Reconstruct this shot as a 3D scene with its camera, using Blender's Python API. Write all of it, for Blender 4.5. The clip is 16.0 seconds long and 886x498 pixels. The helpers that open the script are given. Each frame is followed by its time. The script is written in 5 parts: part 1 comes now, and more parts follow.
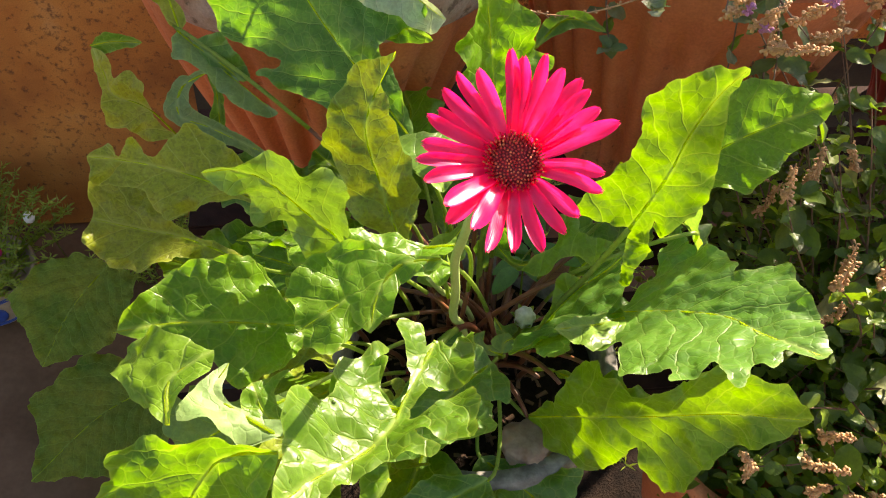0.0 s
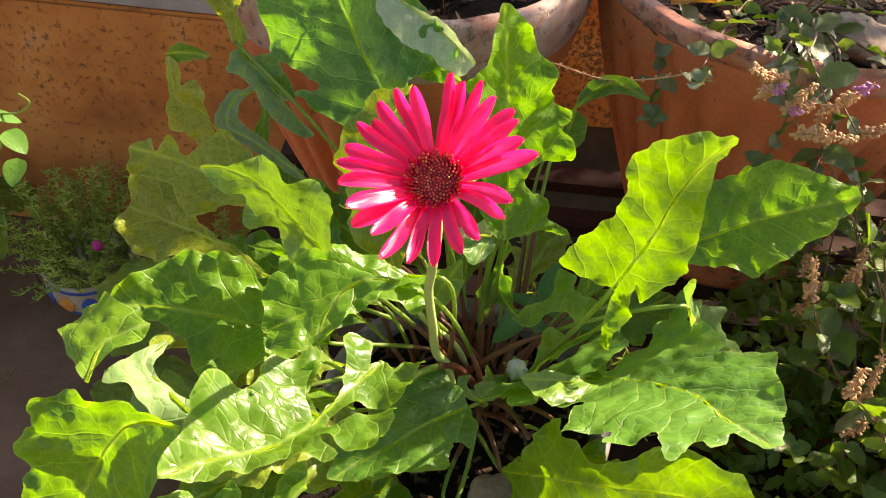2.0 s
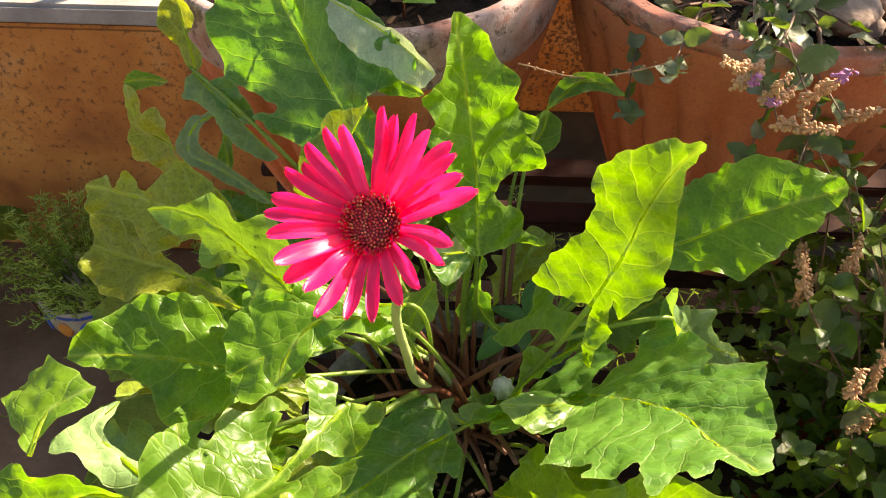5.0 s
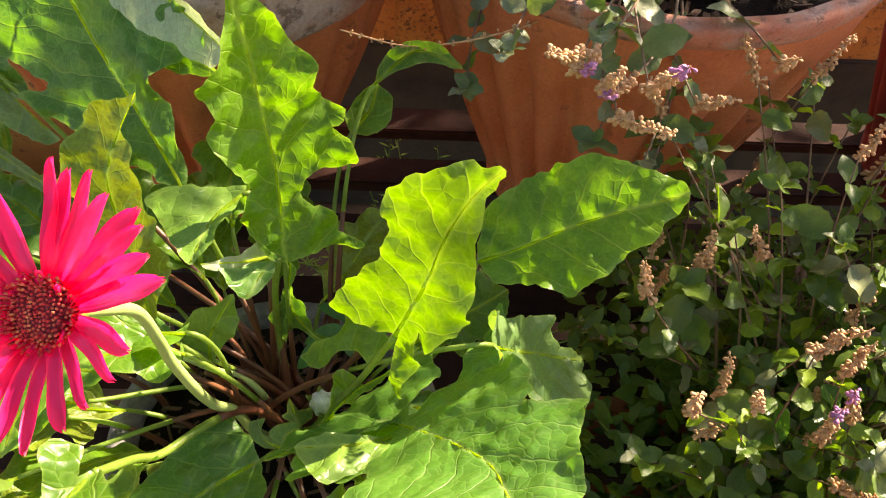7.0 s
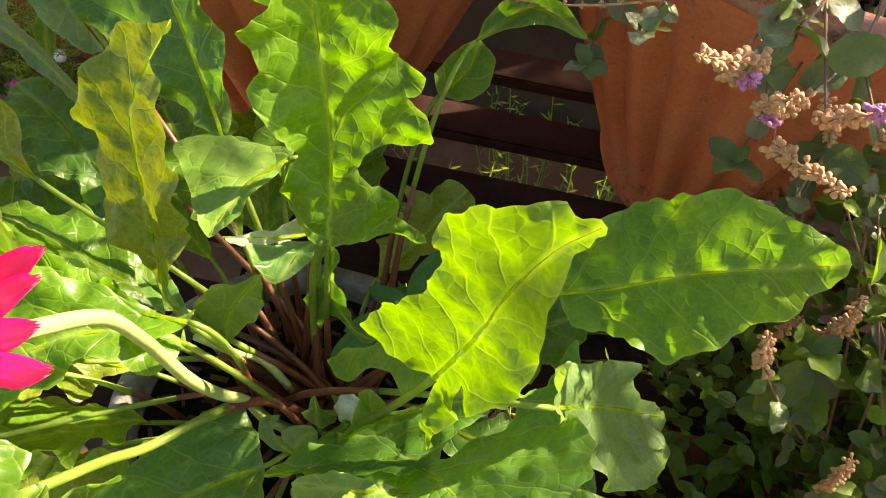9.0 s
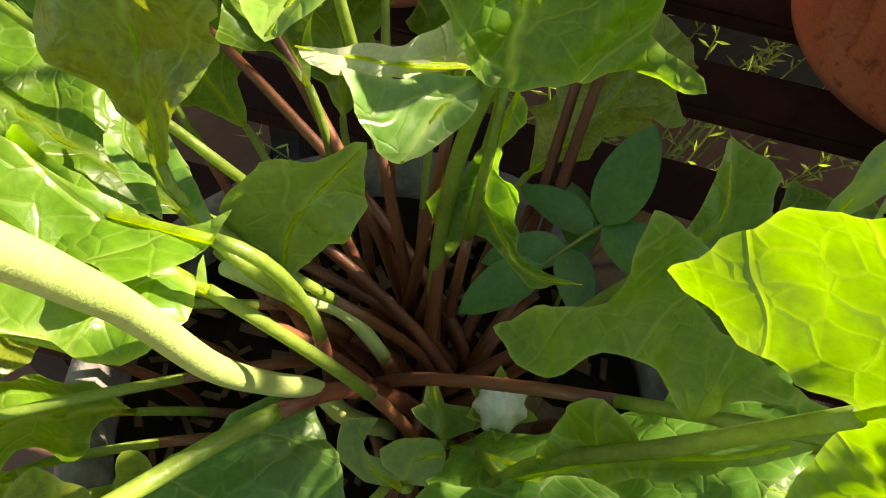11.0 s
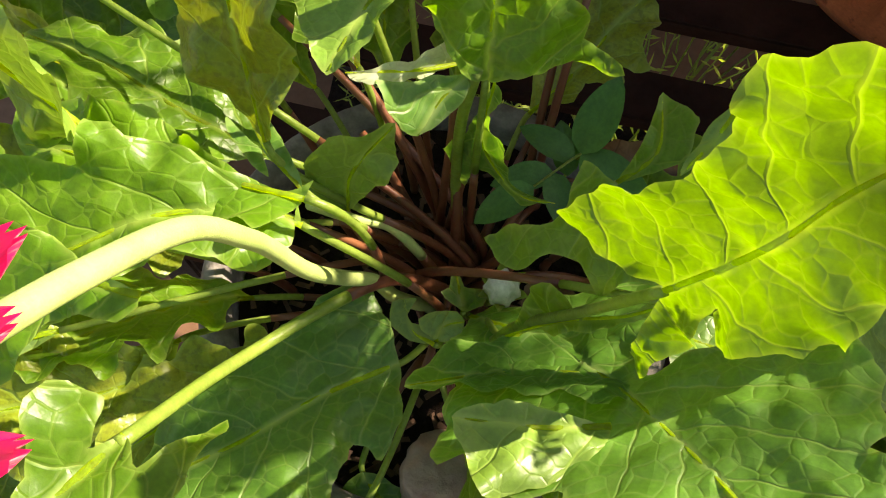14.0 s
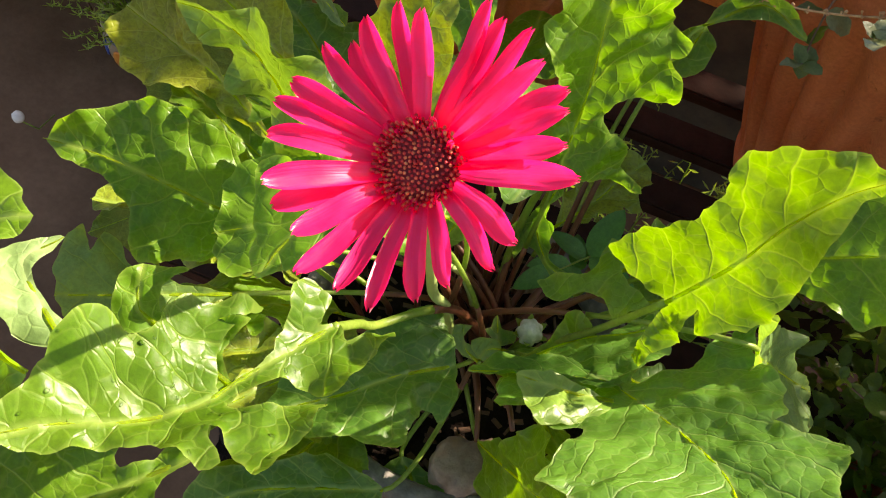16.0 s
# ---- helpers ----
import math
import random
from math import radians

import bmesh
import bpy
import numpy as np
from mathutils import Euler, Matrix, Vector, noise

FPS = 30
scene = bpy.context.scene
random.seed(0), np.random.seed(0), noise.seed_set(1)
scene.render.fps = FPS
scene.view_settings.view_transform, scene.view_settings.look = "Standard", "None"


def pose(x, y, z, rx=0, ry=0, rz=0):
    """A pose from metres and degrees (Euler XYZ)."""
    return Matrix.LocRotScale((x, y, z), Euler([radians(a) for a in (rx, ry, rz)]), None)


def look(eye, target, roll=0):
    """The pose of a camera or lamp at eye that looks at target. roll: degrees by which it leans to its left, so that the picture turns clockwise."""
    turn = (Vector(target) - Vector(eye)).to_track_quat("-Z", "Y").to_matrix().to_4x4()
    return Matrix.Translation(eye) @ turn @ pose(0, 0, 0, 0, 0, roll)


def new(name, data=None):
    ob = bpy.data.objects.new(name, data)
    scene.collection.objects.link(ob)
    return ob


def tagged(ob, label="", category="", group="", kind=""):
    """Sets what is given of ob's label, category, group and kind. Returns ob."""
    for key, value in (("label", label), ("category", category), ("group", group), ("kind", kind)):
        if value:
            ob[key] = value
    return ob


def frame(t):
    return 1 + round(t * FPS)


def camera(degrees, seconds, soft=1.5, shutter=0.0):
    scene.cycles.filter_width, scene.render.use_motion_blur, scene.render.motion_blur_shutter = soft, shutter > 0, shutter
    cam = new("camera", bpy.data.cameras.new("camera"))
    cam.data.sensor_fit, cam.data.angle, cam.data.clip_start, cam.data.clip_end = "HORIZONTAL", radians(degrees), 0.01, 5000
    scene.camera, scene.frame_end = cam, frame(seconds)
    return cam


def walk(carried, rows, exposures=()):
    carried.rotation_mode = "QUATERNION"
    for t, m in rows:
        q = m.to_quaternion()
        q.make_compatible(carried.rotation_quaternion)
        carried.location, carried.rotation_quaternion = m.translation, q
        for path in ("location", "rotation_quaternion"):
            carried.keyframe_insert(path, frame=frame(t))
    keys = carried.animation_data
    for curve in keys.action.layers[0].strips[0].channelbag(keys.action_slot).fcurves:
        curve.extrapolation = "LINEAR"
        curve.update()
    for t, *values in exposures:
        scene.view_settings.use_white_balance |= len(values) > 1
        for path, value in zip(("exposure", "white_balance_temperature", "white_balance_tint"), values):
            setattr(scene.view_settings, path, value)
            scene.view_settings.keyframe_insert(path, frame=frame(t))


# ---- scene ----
from mathutils.geometry import delaunay_2d_cdt

cam = camera(54.0, 16.0, soft=1.1)

PATH = [
    (0, (-0.0010, 0.0031, 1.2273), (0.0027, 0.3435, 0.8611), 5.22),
    (0.5, (0.0213, -0.0441, 1.2261), (0.0105, 0.3033, 0.8667), 6.23),
    (1, (0.0321, -0.0689, 1.2410), (0.0014, 0.2832, 0.8872), 6.60),
    (1.5, (0.0607, -0.0456, 1.2348), (0.0066, 0.3095, 0.8870), 6.45),
    (2, (0.1082, -0.0036, 1.2176), (0.0285, 0.3533, 0.8766), 5.07),
    (2.5, (0.1377, 0.0131, 1.2261), (0.0304, 0.3665, 0.8892), 2.99),
    (3, (0.1509, 0.0214, 1.2249), (0.0193, 0.3727, 0.8943), 0.81),
    (3.5, (0.1720, 0.0248, 1.2237), (0.0280, 0.3757, 0.8979), -0.85),
    (3.7, (0.1757, 0.0223, 1.2227), (0.0297, 0.3737, 0.8984), -1.52),
    (5.8, (0.1075, 0.0857, 1.2151), (0.0627, 0.4222, 0.8480), 2.12),
    (6, (0.1075, 0.0998, 1.2131), (0.0681, 0.4339, 0.8431), 2.43),
    (6.5, (0.1350, 0.1276, 1.2153), (0.1039, 0.4560, 0.8396), 3.74),
    (7, (0.1839, 0.1615, 1.2109), (0.1481, 0.4797, 0.8269), 5.14),
    (7.5, (0.1933, 0.2016, 1.1907), (0.1457, 0.5089, 0.7991), 5.81),
    (8, (0.1874, 0.2473, 1.1800), (0.1295, 0.5390, 0.7781), 6.30),
    (8.5, (0.1839, 0.2760, 1.1663), (0.1123, 0.5507, 0.7547), 6.14),
    (9, (0.1742, 0.2693, 1.1595), (0.0971, 0.5353, 0.7432), 7.60),
    (9.4, (0.1752, 0.2579, 1.1521), (0.0919, 0.5195, 0.7342), 8.24),
    (9.5, (0.1546, 0.2995, 1.0946), (0.0694, 0.5542, 0.6728), 7.26),
    (10, (0.1226, 0.3607, 1.0158), (0.0101, 0.5913, 0.5866), 1.71),
    (10.2, (0.0804, 0.3505, 0.9753), (0.0177, 0.6010, 0.5471), 12.83),
    (12.3, (0.0718, 0.3761, 0.9296), (0.0009, 0.5347, 0.4608), 1.38),
    (12.5, (0.0729, 0.3786, 0.9314), (-0.0000, 0.5302, 0.4606), 0.17),
    (13, (0.0773, 0.3814, 0.9298), (0.0029, 0.5230, 0.4560), -1.81),
    (13.5, (0.0900, 0.3703, 0.9700), (0.0179, 0.5082, 0.4948), -1.74),
    (14, (0.1041, 0.3309, 1.0569), (0.0297, 0.4859, 0.5874), -0.70),
    (14.5, (0.1150, 0.2950, 1.1184), (0.0375, 0.4666, 0.6552), 1.61),
    (15, (0.1133, 0.2482, 1.1273), (0.0335, 0.4530, 0.6782), 7.20),
    (15.5, (0.1017, 0.1863, 1.1464), (0.0208, 0.4275, 0.7159), 13.15),
    (16, (0.0952, 0.1561, 1.1687), (0.0120, 0.4202, 0.7524), 16.85),
]

walk(cam, [(t, look(eye, target, roll)) for t, eye, target, roll in PATH],
     exposures=[(0.0, 1.82, 7900, 16), (3.7, 1.82, 7900, 16), (6.0, 1.92, 7900, 16), (7.5, 1.98, 7900, 16), (9.4, 1.98, 8000, 16), (10.2, 1.86, 8000, 16), (12.5, 1.96, 8000, 16), (13.2, 1.92, 8000, 16), (14.2, 1.70, 8000, 16), (16.0, 1.68, 7900, 16)])

# ---- sky and sun ----
world = bpy.data.worlds.new("sky")
scene.world = world
world.use_nodes = True
wn, wl = world.node_tree.nodes, world.node_tree.links
sky = wn.new("ShaderNodeTexSky")
sky.sky_type = "NISHITA"
sky.sun_disc = False
SUN_EL, SUN_AZ = 33.0, 42.0      # degrees; azimuth from +y towards +x
sky.sun_elevation, sky.sun_rotation = radians(SUN_EL), radians(SUN_AZ)
wl.new(sky.outputs[0], wn["Background"].inputs[0])
wn["Background"].inputs[1].default_value = 0.075
to_sun = Vector((math.sin(radians(SUN_AZ)) * math.cos(radians(SUN_EL)), math.cos(radians(SUN_AZ)) * math.cos(radians(SUN_EL)), math.sin(radians(SUN_EL))))
sun = new("sun", bpy.data.lights.new("sun", "SUN"))
sun.data.energy, sun.data.angle, sun.data.color = 5.0, radians(0.5), (1.0, 0.93, 0.82)
sun.matrix_world = look(to_sun * 5, (0, 0, 0))


# ---- materials ----
def material(name):
    m = bpy.data.materials.new(name)
    m.use_nodes = True
    nt = m.node_tree
    nt.nodes.clear()
    out = nt.nodes.new("ShaderNodeOutputMaterial")
    bsdf = nt.nodes.new("ShaderNodeBsdfPrincipled")
    nt.links.new(bsdf.outputs[0], out.inputs[0])
    return m, nt, bsdf, out


def add(nt, kind, **values):
    n = nt.nodes.new(kind)
    for k, v in values.items():
        key = k.replace("_", " ")
        if key in n.inputs:
            n.inputs[key].default_value = v
    return n


def noise_tex(nt, scale, detail=4.0, rough=0.6, coords="Object"):
    tc = nt.nodes.new("ShaderNodeTexCoord")
    n = add(nt, "ShaderNodeTexNoise", Scale=scale, Detail=detail, Roughness=rough)
    nt.links.new(tc.outputs[coords], n.inputs["Vector"])
    return n


def ramp(nt, src, stops):
    r = nt.nodes.new("ShaderNodeValToRGB")
    el = r.color_ramp.elements
    while len(el) < len(stops):
        el.new(0.5)
    for e, (p, c) in zip(el, stops):
        e.position, e.color = p, (*c, 1)
    nt.links.new(src, r.inputs[0])
    return r


def mix(nt, fac, a, b, blend="MIX"):
    m = nt.nodes.new("ShaderNodeMix")
    m.data_type, m.blend_type = "RGBA", blend
    for sock, v in ((m.inputs[0], fac), (m.inputs[6], a), (m.inputs[7], b)):
        if isinstance(v, (int, float)):
            sock.default_value = v
        elif isinstance(v, tuple):
            sock.default_value = (*v, 1)
        else:
            nt.links.new(v, sock)
    return m.outputs[2]


def maths(nt, op, a, b=0.0, c=0.0):
    m = nt.nodes.new("ShaderNodeMath")
    m.operation = op
    for sock, v in zip(m.inputs, (a, b, c)):
        if isinstance(v, (int, float)):
            sock.default_value = v
        else:
            nt.links.new(v, sock)
    return m.outputs[0]


def bump(nt, bsdf, height, strength=0.3, distance=0.002):
    b = add(nt, "ShaderNodeBump", Strength=strength, Distance=distance)
    nt.links.new(height, b.inputs["Height"])
    nt.links.new(b.outputs[0], bsdf.inputs["Normal"])
    return b


def plain(name, stops, scale=20.0, rough=0.7, relief=0.3, fine=200.0, metal=0.0, distance=0.002):
    """A surface of mottled colour with fine grain."""
    m, nt, bsdf, out = material(name)
    n1, n2 = noise_tex(nt, scale), noise_tex(nt, fine, 6.0)
    col = ramp(nt, n1.outputs[0], stops)
    c = mix(nt, 0.25, col.outputs[0], n2.outputs[0], "OVERLAY")
    nt.links.new(c, bsdf.inputs["Base Color"])
    bsdf.inputs["Roughness"].default_value, bsdf.inputs["Metallic"].default_value = rough, metal
    bump(nt, bsdf, n2.outputs[0], relief, distance)
    return m


def weathered(name, stops, scale, grime, spot, level, rough=0.85):
    """Painted or fired surface with blotches, dark specks and pits."""
    m, nt, bsdf, out = material(name)
    n1, n2, n3, n4 = noise_tex(nt, scale, 6.0), noise_tex(nt, spot, 5.0, 0.7), noise_tex(nt, spot * 6, 4.0), noise_tex(nt, scale * 0.5, 3.0)
    col = ramp(nt, n1.outputs[0], stops).outputs[0]
    col = mix(nt, 0.4, col, n3.outputs[0], "OVERLAY")
    near = maths(nt, "ADD", n2.outputs[0], maths(nt, "MULTIPLY_ADD", n4.outputs[0], 0.35, -0.175))
    f = ramp(nt, near, [(level, (0, 0, 0)), (level + 0.10, (1, 1, 1))])
    col = mix(nt, maths(nt, "MULTIPLY", f.outputs[0], 0.8), col, grime)
    nt.links.new(col, bsdf.inputs["Base Color"])
    bsdf.inputs["Roughness"].default_value = rough
    h = maths(nt, "SUBTRACT", maths(nt, "MULTIPLY", n3.outputs[0], 0.5), f.outputs[0])
    bump(nt, bsdf, h, 0.5, 0.0025)
    return m


def leafy(name, dark, light, vein, translucent, glow, rough=0.38, mottle=0.0, veins=True, gloss=0.42):
    """A leaf: two greens, pale veins along the blade's own coordinates (metres), light passing through."""
    m, nt, bsdf, out = material(name)
    big, small = noise_tex(nt, 14.0), noise_tex(nt, 90.0, 5.0)
    rnd = nt.nodes.new("ShaderNodeObjectInfo")
    col = mix(nt, ramp(nt, big.outputs[0], [(0.3, (0, 0, 0)), (0.7, (1, 1, 1))]).outputs[0], dark, light)
    fine = noise_tex(nt, 420.0, 3.0)
    col = mix(nt, 0.30, col, small.outputs[0], "OVERLAY")
    col = mix(nt, 0.32, col, fine.outputs[0], "OVERLAY")
    vary = maths(nt, "MULTIPLY_ADD", rnd.outputs["Random"], 0.3, 0.85)
    hsv = add(nt, "ShaderNodeHueSaturation")
    nt.links.new(col, hsv.inputs["Color"])
    nt.links.new(vary, hsv.inputs["Value"])
    col = hsv.outputs[0]
    if mottle:
        spots = noise_tex(nt, 330.0, 2.0)
        f = ramp(nt, spots.outputs[0], [(0.5, (0, 0, 0)), (0.62, (1, 1, 1))])
        col = mix(nt, maths(nt, "MULTIPLY", f.outputs[0], mottle), col, (0.05, 0.035, 0.012))
    height = small.outputs[0]
    if veins:
        uv = nt.nodes.new("ShaderNodeUVMap")
        uv.uv_map = "blade"
        sep = nt.nodes.new("ShaderNodeSeparateXYZ")
        warp = noise_tex(nt, 25.0, 2.0)
        nt.links.new(uv.outputs[0], sep.inputs[0])
        u, v = sep.outputs[0], sep.outputs[1]
        av = maths(nt, "ABSOLUTE", v)
        wob = maths(nt, "MULTIPLY_ADD", warp.outputs[0], 0.026, -0.013)
        # side veins leave the midrib forwards, curving
        run = maths(nt, "ADD", maths(nt, "SUBTRACT", u, maths(nt, "MULTIPLY", av, 1.0)), wob)
        half = maths(nt, "MULTIPLY", maths(nt, "GREATER_THAN", v, 0.0), 0.009)
        cell = maths(nt, "FRACT", maths(nt, "MULTIPLY", maths(nt, "ADD", run, half), 38.0))
        tri = maths(nt, "ABSOLUTE", maths(nt, "SUBTRACT", cell, 0.5))
        line = maths(nt, "SUBTRACT", 1.0, maths(nt, "MULTIPLY", tri, 24.0))
        line = maths(nt, "MAXIMUM", line, 0.0)
        rib = maths(nt, "MAXIMUM", maths(nt, "SUBTRACT", 1.0, maths(nt, "MULTIPLY", av, 380.0)), 0.0)
        vor = add(nt, "ShaderNodeTexVoronoi", Scale=130.0)
        vor.feature = "DISTANCE_TO_EDGE"
        wv = nt.nodes.new("ShaderNodeVectorMath")
        wv.operation = "MULTIPLY_ADD"
        wv.inputs[1].default_value = (0.014, 0.014, 0.014)
        nt.links.new(warp.outputs["Color"], wv.inputs[0])
        nt.links.new(uv.outputs[0], wv.inputs[2])
        nt.links.new(wv.outputs[0], vor.inputs["Vector"])
        net = maths(nt, "MAXIMUM", maths(nt, "SUBTRACT", 1.0, maths(nt, "MULTIPLY", vor.outputs["Distance"], 12.0)), 0.0)
        vf = maths(nt, "MAXIMUM", maths(nt, "MAXIMUM", maths(nt, "MULTIPLY", line, 0.60), rib), maths(nt, "MULTIPLY", net, 0.21))
        col = mix(nt, vf, col, vein)
        at = nt.nodes.new("ShaderNodeAttribute")
        at.attribute_name = "margin"
        pale = maths(nt, "MULTIPLY", maths(nt, "POWER", at.outputs["Fac"], 2.5), 0.65)
        col = mix(nt, pale, col, vein)
        puff = maths(nt, "MULTIPLY", tri, 1.3)
        height = maths(nt, "ADD", maths(nt, "SUBTRACT", puff, maths(nt, "MULTIPLY", vf, 0.40)), maths(nt, "ADD", maths(nt, "MULTIPLY", small.outputs[0], 0.25), maths(nt, "MULTIPLY", vor.outputs["Distance"], 0.36)))
    nt.links.new(col, bsdf.inputs["Base Color"])
    bsdf.inputs["Roughness"].default_value = rough
    bsdf.inputs["Specular IOR Level"].default_value = gloss
    b = bump(nt, bsdf, height, 0.6, 0.0022)
    tr = nt.nodes.new("ShaderNodeBsdfTranslucent")
    nt.links.new(mix(nt, 1.0, col, glow, "MULTIPLY"), tr.inputs[0])
    nt.links.new(b.outputs[0], tr.inputs["Normal"])
    ms = nt.nodes.new("ShaderNodeMixShader")
    ms.inputs[0].default_value = translucent
    nt.links.new(bsdf.outputs[0], ms.inputs[1])
    nt.links.new(tr.outputs[0], ms.inputs[2])
    nt.links.new(ms.outputs[0], out.inputs[0])
    return m


VEIN = (0.25, 0.37, 0.07)
LEAF_GREEN = leafy("leaf_green", (0.070, 0.18, 0.009), (0.13, 0.27, 0.016), VEIN, 0.42, (2.2, 2.3, 0.5))
LEAF_YELLOW = leafy("leaf_yellow_green", (0.085, 0.185, 0.008), (0.125, 0.24, 0.012), VEIN, 0.38, (1.65, 1.65, 0.3))
LEAF_DARK = leafy("leaf_dark", (0.058, 0.165, 0.018), (0.105, 0.24, 0.032), (0.24, 0.36, 0.10), 0.34, (2.0, 2.2, 0.5), rough=0.42, gloss=0.48)
LEAF_OLD = leafy("leaf_mottled", (0.15, 0.215, 0.014), (0.235, 0.295, 0.026), VEIN, 0.2, (1.9, 1.8, 0.5), mottle=0.3)
LEAF_SERE = leafy("leaf_yellowing", (0.24, 0.30, 0.018), (0.34, 0.40, 0.035), (0.4, 0.46, 0.10), 0.35, (1.7, 1.6, 0.4), mottle=0.25)
LEAF_FIRM = leafy("leaf_firm_green", (0.10, 0.21, 0.022), (0.17, 0.29, 0.045), VEIN, 0.18, (1.8, 1.9, 0.5))
LEAF_UNDER = leafy("leaf_underside", (0.34, 0.42, 0.24), (0.48, 0.54, 0.36), (0.5, 0.56, 0.36), 0.35, (1.3, 1.35, 0.8), rough=0.5)
LEAF_GOURD = leafy("leaf_gourd", (0.09, 0.19, 0.016), (0.24, 0.28, 0.03), VEIN, 0.35, (2.0, 2.0, 0.6), rough=0.6, mottle=0.15, gloss=0.3)
LEAF_BACK = leafy("leaf_backside", (0.15, 0.265, 0.085), (0.22, 0.345, 0.125), (0.3, 0.42, 0.17), 0.3, (1.6, 1.7, 0.6), rough=0.55)
LEAF_PALE = leafy("leaf_pale", (0.12, 0.24, 0.06), (0.18, 0.31, 0.09), VEIN, 0.4, (2.0, 2.0, 0.6), rough=0.5)
# lighter copy of the basil green, its colour standing in for sunlit leaves
BASIL_LIT = leafy("basil_leaf_lit", (0.16, 0.27, 0.022), (0.28, 0.38, 0.05), (0.1, 0.13, 0.07), 0.4, (2.2, 2.2, 0.5), rough=0.5, gloss=0.4, veins=False)
BASIL_LEAF = leafy("basil_leaf", (0.060, 0.125, 0.016), (0.15, 0.225, 0.040), (0.1, 0.13, 0.07), 0.42, (2.2, 2.3, 0.4), rough=0.36, gloss=0.5, veins=False)
BASIL_DULL = leafy("basil_leaf_dull", (0.11, 0.135, 0.055), (0.22, 0.235, 0.11), (0.1, 0.13, 0.07), 0.2, (1.8, 1.7, 0.8), rough=0.42, gloss=0.5, veins=False)
STEM = leafy("stem_green", (0.17, 0.27, 0.035), (0.26, 0.35, 0.07), VEIN, 0.35, (1.8, 1.8, 0.6), veins=False)
RIB = leafy("midrib_pale", (0.33, 0.43, 0.07), (0.42, 0.50, 0.11), VEIN, 0.85, (1.9, 1.8, 0.5), veins=False)
STEM_RED = plain("stem_reddish", [(0.3, (0.11, 0.032, 0.016)), (0.7, (0.17, 0.068, 0.027))], 40, 0.42, 0.2)
SCAPE = plain("scape_pale_green", [(0.3, (0.30, 0.42, 0.11)), (0.7, (0.40, 0.50, 0.17))], 50, 0.55, 0.25, 900)
TERRACOTTA = weathered("terracotta", [(0.25, (0.44, 0.108, 0.040)), (0.5, (0.58, 0.17, 0.066)), (0.8, (0.62, 0.26, 0.13))], 9, (0.20, 0.06, 0.03), 55, 0.60)
TERRA_RIM = weathered("terracotta_weathered", [(0.3, (0.36, 0.13, 0.085)), (0.48, (0.42, 0.27, 0.22)), (0.6, (0.46, 0.33, 0.29)), (0.75, (0.40, 0.15, 0.09))], 30, (0.13, 0.08, 0.06), 70, 0.54)
TERRA_RUST = weathered("terracotta_rust", [(0.3, (0.42, 0.115, 0.06)), (0.48, (0.48, 0.19, 0.12)), (0.6, (0.44, 0.25, 0.19)), (0.75, (0.46, 0.14, 0.07))], 34, (0.12, 0.06, 0.045), 70, 0.54)
TERRA_DARK = plain("terracotta_maroon", [(0.3, (0.16, 0.025, 0.025)), (0.7, (0.24, 0.05, 0.04))], 9, 0.7, 0.2)
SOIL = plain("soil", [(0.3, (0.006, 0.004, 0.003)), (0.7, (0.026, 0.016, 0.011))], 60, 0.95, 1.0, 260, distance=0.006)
CONCRETE = plain("grey_concrete", [(0.3, (0.10, 0.09, 0.08)), (0.5, (0.19, 0.175, 0.16)), (0.7, (0.30, 0.28, 0.26))], 70, 0.9, 0.6)
FLOOR = plain("floor_concrete", [(0.3, (0.14, 0.075, 0.042)), (0.7, (0.25, 0.145, 0.088))], 6, 0.85, 0.4, 90)
OCHRE = weathered("ochre_paint", [(0.30, (0.22, 0.065, 0.014)), (0.46, (0.45, 0.150, 0.028)), (0.58, (0.56, 0.215, 0.045)), (0.75, (0.62, 0.33, 0.13))], 5, (0.13, 0.045, 0.014), 80, 0.545)
LICHEN = weathered("ochre_paint_lichen", [(0.30, (0.22, 0.075, 0.014)), (0.46, (0.42, 0.16, 0.028)), (0.58, (0.52, 0.225, 0.04)), (0.75, (0.58, 0.32, 0.10))], 7, (0.035, 0.022, 0.010), 140, 0.48)
LEDGE = plain("ledge_cement", [(0.3, (0.24, 0.215, 0.19)), (0.7, (0.44, 0.40, 0.36))], 8, 0.9, 0.5)
IRON = plain("black_iron", [(0.3, (0.01, 0.01, 0.01)), (0.7, (0.03, 0.028, 0.025))], 30, 0.5, 0.3)
# near-black tone for the shade painted behind the stand
STAND_SHADE = plain("stand_shade_dark", [(0.3, (0.018, 0.013, 0.009)), (0.55, (0.045, 0.034, 0.022)), (0.75, (0.05, 0.04, 0.02))], 12, 0.9, 0.6, 120)
SLAT = plain("brown_slat", [(0.3, (0.020, 0.009, 0.006)), (0.7, (0.05, 0.023, 0.016))], 18, 0.85, 0.4)
for dull in (SLAT, SOIL, FLOOR):
    for n_ in dull.node_tree.nodes:
        if n_.type == "BSDF_PRINCIPLED":
            n_.inputs["Specular IOR Level"].default_value = 0.12


# ---- mesh helpers ----
def mesh(name, bm, mat, smooth=True):
    me = bpy.data.meshes.new(name)
    bm.normal_update()
    bm.to_mesh(me)
    bm.free()
    for p in me.polygons:
        p.use_smooth = smooth
    me.materials.append(mat)
    return me


def part(name, bm, mat, parent=None, label="", smooth=True):
    ob = new(name, mesh(name, bm, mat, smooth))
    ob.parent = parent
    return tagged(ob, label)


